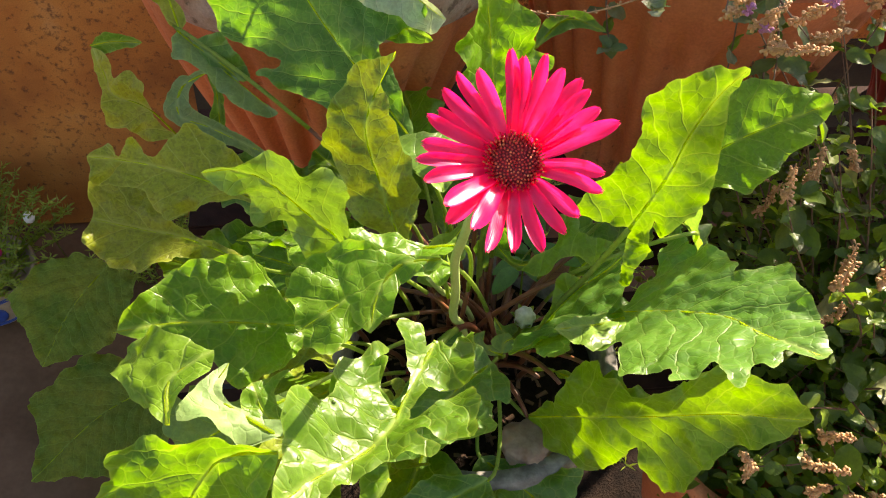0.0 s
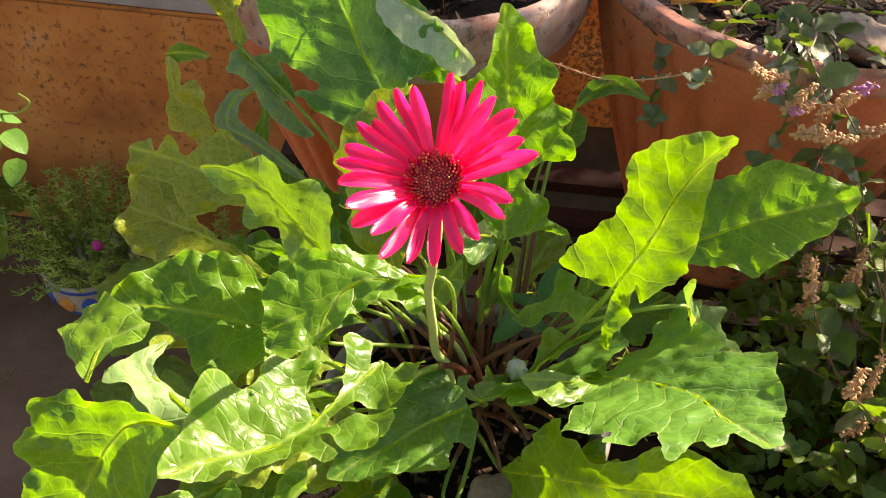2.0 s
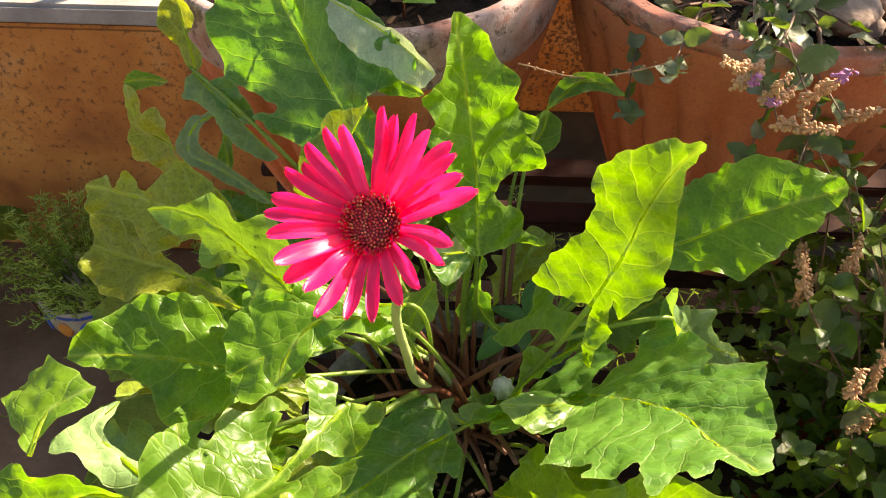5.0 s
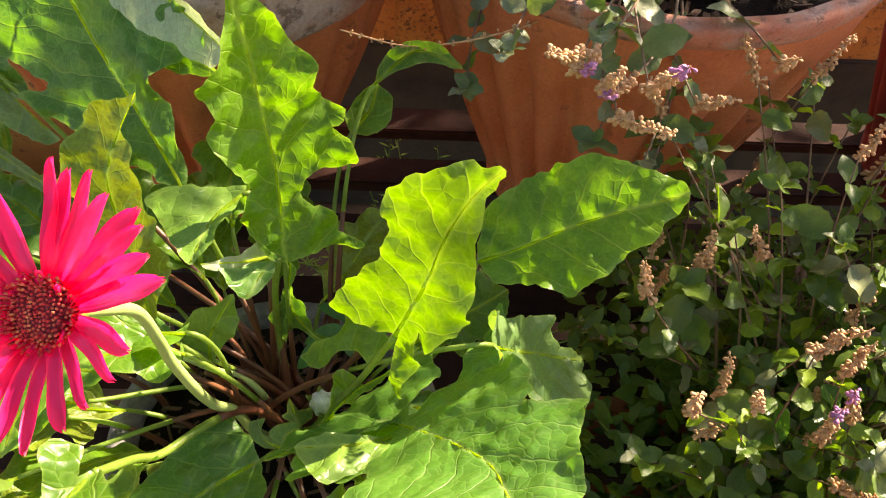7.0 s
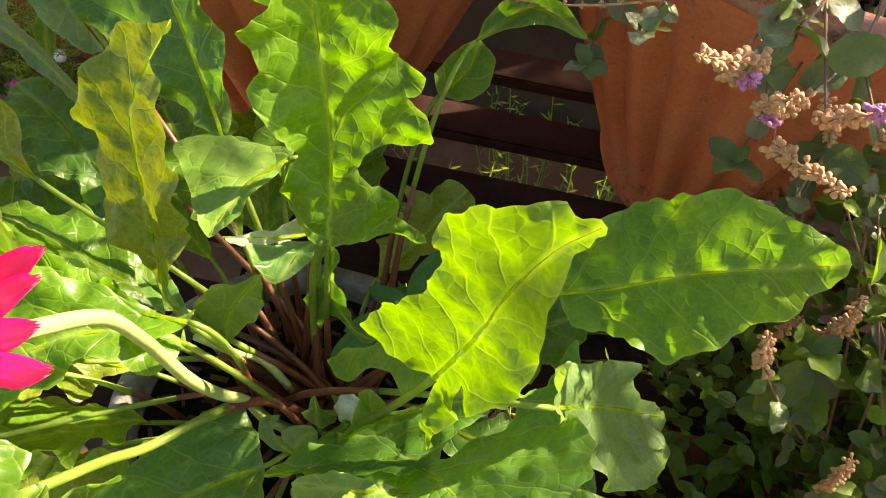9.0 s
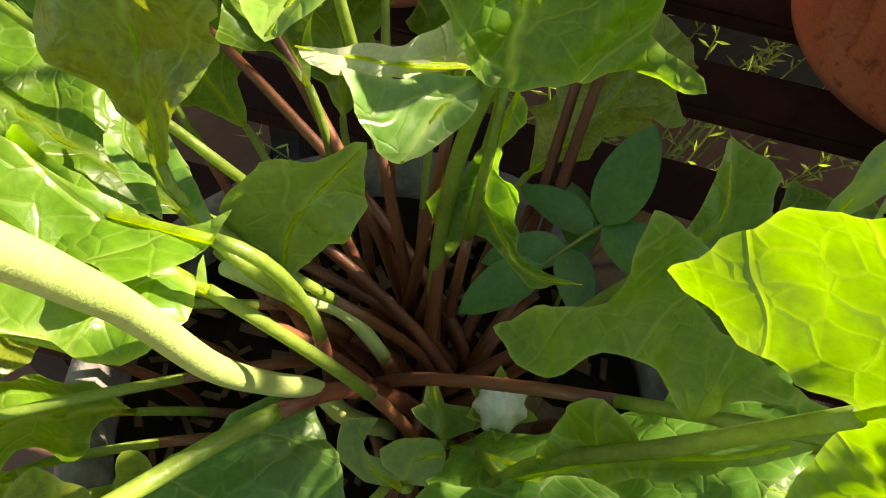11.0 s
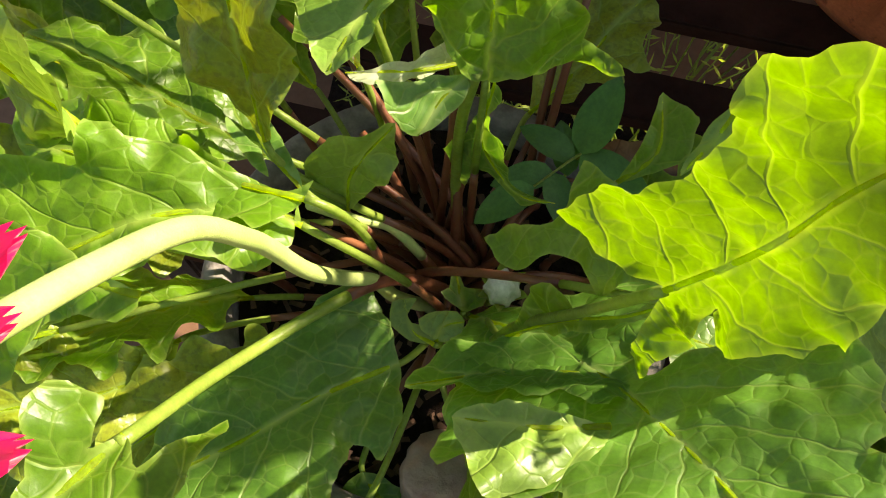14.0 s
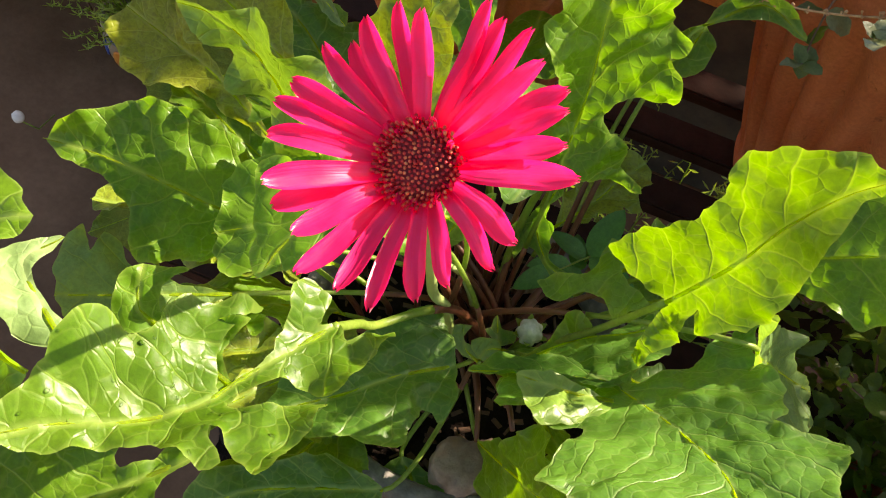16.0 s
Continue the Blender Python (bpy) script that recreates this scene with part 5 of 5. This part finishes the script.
rock("stone", (-0.09, 0.79, 0.845), (0.045, 0.038, 0.045), ROCK, "rough beige stone lying on the soil of a pot", 1)
rock("stone", (0.088, 0.368, 0.607), (0.029, 0.022, 0.019), QUARTZ, "grey and pink stone on the soil of the gerbera pot", 2)
rock("stone", (0.31, 0.83, 0.82), (0.04, 0.03, 0.022), ROCK, "pale stone lying on the soil of the basil pot", 3)
rock("stone", (0.37, 0.87, 0.82), (0.035, 0.03, 0.022), ROCK, "pale stone lying on the soil of the basil pot", 4)
hose = bmesh.new()
tube(hose, spline([(-0.02, 0.93, 0.83), (-0.03, 0.87, 0.836), (-0.035, 0.81, 0.834), (-0.06, 0.74, 0.826)], 8), [0.003, 0.003], 10)
tagged(part("hose", hose, IRON), "thin black irrigation hose lying on the soil", "hose")


def dry_leaf(at, heading, rise, size, mat, label, roll=0.0):
    ob = new("dry_leaf", oval_leaf("dry_leaf", 0.06, 0.034, mat, 0.9, 0.04, 0.5))
    ob.matrix_basis = Matrix.Translation(at) @ Euler((radians(roll), radians(-rise), radians(heading))).to_matrix().to_4x4() @ Matrix.Scale(size, 4)
    bm = bmesh.new()
    tube(bm, [(0.001, 0, 0), (-0.008, 0.001, 0.002), (-0.018, 0.004, 0.001)], [0.0011, 0.0008], 6)
    part("leaf_stalk", bm, BASIL_STEM, ob)
    return tagged(ob, label, "dry leaf")


dry_leaf((0.13, 0.80, 0.835), 20, 12, 0.9, DRY_YELLOW, "fallen yellow leaf on the soil of the basil pot")
dry_leaf((0.17, 0.84, 0.83), 80, 8, 0.8, DRY, "fallen brown leaf on the soil of the basil pot")
dry_leaf((0.085, 0.54, 0.625), 25, 10, 1.1, DRY, "large curled brown dry leaf on the rim of the gerbera pot", 20)
dry_leaf((0.045, 0.515, 0.608), 60, 15, 0.6, DRY, "curled brown dry leaf on the soil", 30)
dry_leaf((0.085, 0.465, 0.612), 20, 25, 0.6, DRY, "curled brown dry leaf on the soil", -20)

# seedling in the middle pot
seedling = tagged(empty("seedling", (-0.075, 0.72, 0.822)), "small seedling with bright green leaves beside the stone", "plant")
bm = bmesh.new()
tube(bm, [(0, 0, 0), (0.002, -0.004, 0.03), (0.001, -0.006, 0.06)], [0.0012, 0.0008], 6)
part("stem", bm, STEM_RED, seedling)
sl = oval_leaf("leaf", 0.030, 0.018, LIME, 0.3)
for k in range(9):
    put("leaf", sl, seedling, (0.001, -0.005, 0.02 + 0.005 * k), k * 137, 15 + 4 * k, 0, 1.0 - 0.05 * k)

# trailing sprig with paired dark leaflets beside the crown
sprig = tagged(empty("sprig", (0.081, 0.527, 0.603)), "weed sprig with oval dark green leaflets in the gerbera pot", "plant")
bm = bmesh.new()
tube(bm, spline([(0, 0, 0), (-0.002, 0.006, 0.04), (0.002, 0.008, 0.062), (-0.012, -0.02, 0.066)], 5), [0.0011, 0.0006], 6)
part("stem", bm, STEM, sprig)
pl = oval_leaf("leaflet", 0.042, 0.021, SPRIG, 0.2)
for x, y, z, hd, ri, s in ((0.002, 0.008, 0.062, 85, 35, 1.0), (0.002, 0.008, 0.062, -18, 8, 1.1), (0.0, 0.004, 0.062, 170, 10, 0.75), (-0.006, -0.008, 0.064, 215, 5, 0.75), (-0.006, -0.008, 0.064, -60, 10, 0.7), (-0.012, -0.02, 0.066, 235, 0, 0.8), (0.0, 0.0, 0.05, 120, 20, 0.7)):
    put("leaflet", pl, sprig, (x, y, z), hd, ri, 0, s)

# closed white-green bud and a pale curled young leaf at the crown
bud = tagged(empty("flower_bud", (0.076, 0.453, 0.647)), "closed silvery green gerbera bud among the leaf stalks", "flower bud")
BUD = plain("bud_silver_green", [(0.3, (0.30, 0.38, 0.24)), (0.7, (0.62, 0.66, 0.56))], 160, 0.6, 0.6)
bm = bmesh.new()
bmesh.ops.create_icosphere(bm, subdivisions=3, radius=0.0085)
for v in bm.verts:
    v.co.z = v.co.z * 1.25 + 0.022
    a = math.atan2(v.co.y, v.co.x)
    v.co.x *= 1 + 0.12 * math.cos(7 * a)
    v.co.y *= 1 + 0.12 * math.cos(7 * a)
part("bud_head", bm, BUD, bud)
bm = bmesh.new()
tube(bm, [(-0.015, 0.01, -0.06), (-0.006, 0.004, -0.02), (0, 0, 0.014)], [0.0025, 0.0022], 8)
part("bud_stalk", bm, STEM, bud)
scale = oval_leaf("bract", 0.014, 0.007, STEM, 0.6)
for k in range(6):
    put("bract", scale, bud, (0.004 * math.cos(k), 0.004 * math.sin(k), 0.014), k * 57, 62)

# vine with round leaflets hanging in from the side
vine = tagged(empty("vine", (-0.40, 0.45, 0.80)), "thin climbing vine with round light green leaflets", "plant")
bm = bmesh.new()
VP = [(-0.10, -0.02, 0.03), (-0.02, -0.01, 0.005), (0.03, 0.0, 0.008), (0.07, -0.004, 0.022), (0.082, -0.004, 0.034), (0.074, -0.004, 0.04)]
tube(bm, spline(VP, 6), [0.0012, 0.0006], 6)
part("stem", bm, STEM, vine)
rl_ = oval_leaf("leaflet", 0.020, 0.0155, LIME, 0.1, 0, 0, 0.85)
for x, z, hd, s in ((-0.05, 0.03, 60, 1.2), (-0.03, 0.022, 240, 1.1), (0.032, 0.018, 120, 1.2), (0.038, 0.006, 200, 1.1), (0.046, 0.016, 40, 1.1), (0.055, 0.004, -20, 1.2), (0.046, -0.008, 250, 1.2), (0.058, -0.022, 285, 1.2), (0.03, 0.0, 190, 1.0), (0.01, 0.012, 110, 1.1)):
    put("leaflet", rl_, vine, (x, -0.008, z), hd, -20, 0, s)

# sprig of leaflets over the middle pot
spray = tagged(empty("leaflet_spray", (-0.06, 0.76, 0.82)), "sprig with oval light green leaflets over the pot", "plant")
bm = bmesh.new()
tube(bm, spline([(0, 0, 0), (0.01, -0.05, 0.12), (0.0, -0.10, 0.19), (-0.02, -0.14, 0.20)], 6), [0.0014, 0.0007], 6)
part("stem", bm, STEM, spray)
ol = oval_leaf("leaflet", 0.036, 0.021, LIME, 0.15)
for x, y, z, hd, s in ((-0.02, -0.14, 0.20, 255, 1.0), (-0.01, -0.12, 0.198, 200, 1.1), (0.0, -0.10, 0.192, 290, 1.3), (0.004, -0.085, 0.18, 330, 1.1), (0.008, -0.07, 0.165, 20, 1.0), (0.0, -0.09, 0.185, 140, 1.0)):
    put("leaflet", ol, spray, (x, y, z), hd, -35, 0, s)

# bark chips and litter on the soil
CHIP = plain("bark_chip", [(0.3, (0.24, 0.13, 0.07)), (0.7, (0.50, 0.34, 0.21))], 45, 0.9, 0.6)
LITTER = plain("litter", [(0.3, (0.04, 0.02, 0.012)), (0.7, (0.14, 0.075, 0.04))], 60, 0.9, 0.5)


def litter(name, centre, radius, z, n, size, mat, seed, label, owner):
    bm = bmesh.new()
    r = random.Random(seed)
    for k in range(n):
        a, d = r.uniform(0, 6.28), radius * math.sqrt(r.random())
        m = Matrix.Translation((centre[0] + d * math.cos(a), centre[1] + d * math.sin(a), z + r.uniform(0, 0.35) * size)) @ Euler((r.uniform(-0.5, 0.5), r.uniform(-0.5, 0.5), r.uniform(0, 6.28))).to_matrix().to_4x4()
        ln, wd, th = size * r.uniform(0.6, 1.4), size * r.uniform(0.2, 0.5), size * r.uniform(0.03, 0.08)
        lo = [m @ Vector((x * ln * r.uniform(0.4, 0.6), y * wd * r.uniform(0.3, 0.6), -th)) for x, y in ((-1, -1), (1, -1), (1, 1), (-1, 1))]
        hi = [p + m.to_3x3() @ Vector((0, 0, 2 * th)) for p in lo]
        v = [bm.verts.new(p) for p in lo + hi]
        for f in ((3, 2, 1, 0), (4, 5, 6, 7), (0, 1, 5, 4), (1, 2, 6, 5), (2, 3, 7, 6), (3, 0, 4, 7)):
            bm.faces.new([v[q] for q in f])
    tagged(part(name, bm, mat, owner, label, smooth=False), kind="stuff")


pots = [ob for ob in bpy.data.objects if ob.name.startswith("flower_pot")]
pots.sort(key=lambda ob: ob.matrix_basis.translation.x)
litter("mulch", (0.015, -0.01), 0.15, 0.316, 190, 0.013, LITTER, 31, "dark crumbs and bits of leaf on the soil", pots[1])
litter("mulch", (0.03, 0.0), 0.13, 0.32, 22, 0.02, CHIP, 34, "pale bark chips on the soil", pots[1])
litter("mulch", (0.0, 0.0), 0.15, 0.325, 60, 0.012, LITTER, 32, "dark crumbs and twigs on the soil", pots[0])
litter("mulch", (0.0, 0.0), 0.10, 0.216, 220, 0.009, LITTER, 33, "brown crumbs and twigs on the soil", gpot)

# painted pot of the portulaca
GLAZE = plain("glaze_cream", [(0.3, (0.34, 0.25, 0.17)), (0.7, (0.50, 0.40, 0.29))], 30, 0.3, 0.1)
GLAZE_BLUE = plain("glaze_blue", [(0.3, (0.02, 0.05, 0.25)), (0.7, (0.04, 0.10, 0.38))], 60, 0.3, 0.1)
GLAZE_ORANGE = plain("glaze_orange", [(0.3, (0.6, 0.16, 0.03)), (0.7, (0.7, 0.3, 0.05))], 60, 0.3, 0.1)
GLAZE_YELLOW = plain("glaze_yellow", [(0.3, (0.55, 0.36, 0.08)), (0.7, (0.66, 0.48, 0.16))], 60, 0.3, 0.1)
ppot = tagged(empty("painted_pot", (-0.75, 0.925, 0.0)), "small round painted ceramic pot in cream blue and orange", "flower pot")
ppot.matrix_basis = ppot.matrix_basis @ Matrix.Scale(0.80, 4)
bm = bmesh.new()
prof = [(0.001, 0.0), (0.05, 0.0), (0.07, 0.01), (0.095, 0.05), (0.10, 0.08), (0.094, 0.105), (0.10, 0.118), (0.095, 0.122), (0.088, 0.115), (0.085, 0.09), (0.001, 0.09)]
lathe(bm, prof, 48)
part("pot_body", bm, GLAZE, ppot)
for z, r in ((0.105, 0.0955), (0.035, 0.0865)):
    bm = bmesh.new()
    lathe(bm, [(r, z - 0.006), (r + 0.0012, z), (r, z + 0.006)], 48)
    part("painted_band", bm, GLAZE_BLUE, ppot, "dark blue painted band")
for k in range(12):
    a = k * math.pi / 6
    bm = bmesh.new()
    bmesh.ops.create_icosphere(bm, subdivisions=2, radius=0.019)
    for v in bm.verts:
        v.co = Vector((v.co.x * 0.16, v.co.y, v.co.z * 1.2))
    dot = part("painted_petal", bm, (GLAZE_BLUE, GLAZE_ORANGE, GLAZE_BLUE, GLAZE_YELLOW)[k % 4], ppot)
    dot.matrix_basis = Matrix.Translation((0.0985 * math.cos(a), 0.0985 * math.sin(a), 0.07)) @ Euler((0, 0, a)).to_matrix().to_4x4()
BLOOM = plain("bloom_white", [(0.3, (0.75, 0.7, 0.65)), (0.7, (0.85, 0.82, 0.78))], 90, 0.6, 0.2)
MAGENTA = plain("bloom_magenta", [(0.3, (0.45, 0.01, 0.15)), (0.7, (0.6, 0.03, 0.25))], 90, 0.6, 0.2)
for at, mat, lab in (((-0.669, 0.97, 0.18), BLOOM, "white"), ((-0.70, 0.902, 0.166), MAGENTA, "magenta"), ((-0.78, 0.66, 0.06), BLOOM, "white")):
    bl = tagged(empty("portulaca_flower", at), f"small closed {lab} portulaca flower on a thin stalk", "flower")
    bm = bmesh.new()
    bmesh.ops.create_icosphere(bm, subdivisions=2, radius=0.009)
    for v in bm.verts:
        v.co.z *= 1.3
        v.co *= 1 + 0.1 * noise.noise(v.co * 300)
    part("bloom", bm, mat, bl)
    bm = bmesh.new()
    tube(bm, [(0, 0, -0.008), (0.01, 0.02, -0.04), (0.0, 0.06, -at[2] + 0.01)], [0.0012, 0.0012], 5)
    part("stalk", bm, STEM, bl)

# gourd vine on the floor with broad lobed leaves
leaf((-0.968, 0.865, 0.170), (0.973, 0.231, 0.000), (0.000, 0.000, 1.000), (0.00, 0.00, 0.00, 0.00, 0.00),
     [(0, 0), (47, 7), (106, 0)],
     [(-30, 11), (-60, 48), (-55, 77), (-23, 75), (3, 55), (25, 60), (59, 49), (90, 26)],
     [(129, -54), (134, -88), (85, -75), (46, -52), (32, -65), (2, -46), (-18, -15)], owner=gourd, kind='gourd', wave=0.007, root=(-0.95, 0.75, 0.01))
leaf((-1.023, 0.973, 0.200), (-0.928, -0.372, 0.000), (0.000, 0.000, 1.000), (0.00, 0.00, 0.00, 0.00, 0.00),
     [(0, 0), (39, 9), (143, 0)],
     [(37, -67), (81, -97), (118, -108), (156, -89)],
     [(89, 84), (41, 105), (-1, 95), (13, 53), (-16, 56)], owner=gourd, kind='gourd', wave=0.007, root=(-1.0, 0.9, 0.01))
leaf((-1.004, 0.866, 0.160), (0.336, -0.942, 0.000), (0.000, 0.000, 1.000), (0.00, 0.00, 0.00, 0.00, 0.00),
     [(0, 0), (64, 5), (125, 0)],
     [(48, 29), (92, 34), (118, 25)],
     [(95, -33), (51, -41), (4, -30)], owner=gourd, kind='gourd', wave=0.007, root=(-0.95, 0.75, 0.01))
leaf((-1.043, 0.991, 0.100), (0.863, 0.506, 0.000), (0.000, 0.000, 1.000), (0.00, 0.00, 0.00, 0.00, 0.00),
     [(0, 0), (48, -4), (119, 0)],
     [(-10, 56), (1, 92), (46, 89), (90, 60)],
     [(119, -50), (89, -66), (53, -74), (10, -50)], owner=gourd, kind='gourd', wave=0.007, root=(-0.85, 0.9, 0.01))
bm = bmesh.new()
tube(bm, spline([(-1.20, 0.88, 0.03), (-1.06, 0.824, 0.025), (-0.975, 0.787, 0.03), (-0.945, 0.70, 0.02), (-0.95, 0.55, 0.008)], 8), [0.006, 0.0065, 0.005], 8)
part("runner", bm, STEM, gourd, "pale green hairy runner")
bm = bmesh.new()
tube(bm, spline([(-0.88, 0.70, 0.006), (-0.845, 0.77, 0.006), (-0.833, 0.876, 0.008), (-0.815, 0.905, 0.02), (-0.90, 0.92, 0.03), (-1.0, 0.90, 0.02)], 8), [0.0028, 0.0022, 0.0016], 7)
part("side_shoot", bm, STEM, gourd)
for k in range(3):
    bm = bmesh.new()
    turns = [(-0.96 + 0.02 * k + 0.016 * math.cos(t * 0.9), 0.85 + 0.012 * k + 0.003 * t, 0.02 + 0.012 * math.sin(t * 0.9) + 0.003 * t) for t in range(14)]
    tube(bm, turns, [0.0013, 0.0008], 5)
    part("tendril", bm, STEM, gourd)

# dry seed stalk and bare cane
cane = tagged(empty("dry_cane", (0.56, 0.45, 0.40)), "bare pale dry cane leaning through the basil bush", "stem")
bm = bmesh.new()
tube(bm, spline([(0, 0, 0), (-0.04, 0.02, 0.12), (-0.05, 0.06, 0.22), (0.0, 0.10, 0.30)], 8), [0.0035, 0.0028, 0.0018], 8)
part("cane_stem", bm, BASIL_STEM, cane)
stalk = tagged(empty("seed_stalk", (0.24, 0.80, 0.80)), "thin dry stalk with a row of tiny seed pods", "stem")
bm = bmesh.new()
ln_ = spline([(0, 0, 0.03), (-0.06, -0.09, 0.03), (-0.14, -0.13, 0.02), (-0.20, -0.14, 0.03)], 6)
tube(bm, ln_, [0.001, 0.0006], 5)
pods(bm, ln_[6:], 16, 0.0035, random.Random(3))
tagged(part("seed_pod", bm, SEED, stalk), kind="stuff")

# drops of water on the leaves
WATER, wnt, wb_, wo_ = material("water_drop")
clear, shine, rim_ = wnt.nodes.new("ShaderNodeBsdfTransparent"), wnt.nodes.new("ShaderNodeBsdfGlossy"), wnt.nodes.new("ShaderNodeFresnel")
blend_ = wnt.nodes.new("ShaderNodeMixShader")
rim_.inputs["IOR"].default_value = 1.33
shine.inputs["Roughness"].default_value = 0.03
for src, dst in ((rim_.outputs[0], blend_.inputs[0]), (clear.outputs[0], blend_.inputs[1]), (shine.outputs[0], blend_.inputs[2]), (blend_.outputs[0], wo_.inputs[0])):
    wnt.links.new(src, dst)
bm = bmesh.new()
bmesh.ops.create_icosphere(bm, subdivisions=2, radius=0.0012)
for v in bm.verts:
    v.co.z = max(v.co.z, -0.0003) * 0.6
drop_mesh = mesh("water_drop", bm, WATER)
rd = random.Random(12)
for blade, n in ((blades[4], 34), (blades[0], 12), (blades[3], 30), (blades[7], 18), (blades[8], 18), (blades[2], 12)):
    polys = [p for p in blade.data.polygons if p.area > 4e-6]
    for k in range(n):
        p = rd.choice(polys)
        up = p.normal if p.normal.z - p.normal.y > 0 else -p.normal
        ob = new("water_drop", drop_mesh)
        ob.parent = blade
        ob.matrix_basis = Matrix.Translation(p.center) @ up.to_track_quat("Z", "Y").to_matrix().to_4x4() @ Matrix.Diagonal((rd.uniform(0.6, 1.4), rd.uniform(0.5, 1.0), rd.uniform(0.6, 1.0), 1))

# ---- unseen tree added beyond the parapet to shade the plants ----
TREE_LEAF = leafy("tree_leaf", (0.04, 0.09, 0.02), (0.07, 0.14, 0.03), VEIN, 0.25, (1.8, 2.0, 0.6), veins=False)
BARK = plain("bark", [(0.3, (0.09, 0.065, 0.045)), (0.7, (0.18, 0.14, 0.10))], 12, 0.9, 1.0, 70, distance=0.01)
tree = tagged(empty("added_shade_tree", (2.0, 2.2, 0.0)), "added tree out of view beyond the parapet, its sprays placed to shade the plants", "tree")
FOOT = Vector((2.0, 2.2, 0.0))
tree_leaf = oval_leaf("tree_leaf", 0.07, 0.04, TREE_LEAF, 0.2, 0.0, 0.1)
# (place to be shaded, spread, number of leaves) of each spray, set along the sun's ray
SPRAYS = [((0.24, 0.40, 0.78), 0.035, 6), ((0.24, 0.53, 0.82), 0.035, 2), ((-0.08, 0.58, 0.85), 0.05, 6), 
          ((-0.30, 0.60, 0.74), 0.06, 3), ((0.17, 0.45, 0.90), 0.018, 2), ((0.03, 0.46, 0.62), 0.06, 14), ((0.03, 0.43, 0.75), 0.035, 5),
          ((-0.5, 0.6, 0.05), 0.14, 20), ((-0.8, 0.7, 0.0), 0.16, 26), ((-0.45, 0.35, 0.05), 0.14, 20),
          ((0.0, 0.2, 0.05), 0.10, 14), ((0.2, 0.15, 0.05), 0.10, 14), ((-0.25, 0.2, 0.05), 0.10, 14), ((-0.5, 1.2, 0.54), 0.12, 14), ((-0.25, 1.22, 0.54), 0.10, 12), ((0.06, 0.94, 0.5), 0.05, 8), ((0.3, 0.98, 0.5), 0.05, 6), ((0.49, 1.02, 0.5), 0.05, 8), ((0.25, 0.70, 0.5), 0.05, 7), ((0.1, 0.68, 0.5), 0.05, 7), ((0.4, 0.75, 0.5), 0.05, 7), ((-0.13, 0.78, 0.86), 0.06, 12), ((0.2, 0.92, 0.86), 0.07, 10), ((0.15, 0.85, 0.86), 0.07, 10), ((-0.2, 0.85, 0.86), 0.08, 12), ((0.35, 0.8, 0.86), 0.05, 6), ((0.1, 0.7, 0.6), 0.06, 8), ((-0.05, 0.70, 0.86), 0.06, 10), ((0.12, 0.78, 0.86), 0.07, 12),]
rt = random.Random(17)
fork = Vector((1.5, 1.8, 1.6)) - FOOT
bm = bmesh.new()
tube(bm, spline([(0, 0, 0), (-0.05, -0.02, 0.7), (-0.2, -0.15, 1.4), tuple(fork)], 6), [0.075, 0.06, 0.045], 12)
part("trunk", bm, BARK, tree)
for at, spread, n in SPRAYS:
    mid = Vector(at) + to_sun * ((rt.uniform(1.8, 2.2) - at[2]) / to_sun.z) - FOOT
    bm = bmesh.new()
    bow = (fork + mid) / 2 + Vector((0, 0, 0.15))
    line = [fork * (1 - t) ** 2 + bow * 2 * t * (1 - t) + mid * t * t for t in (k / 10 for k in range(11))]
    tube(bm, line, [0.012, 0.006, 0.003], 6)
    limb = part("limb", bm, BARK, tree)
    for k in range(n):
        off = Vector((rt.gauss(0, 1), rt.gauss(0, 1), rt.gauss(0, 0.6))) * spread
        put("leaf", tree_leaf, limb, mid + off, rt.uniform(0, 360), rt.uniform(-30, 20), rt.uniform(-35, 35), rt.uniform(0.7, 1.15))
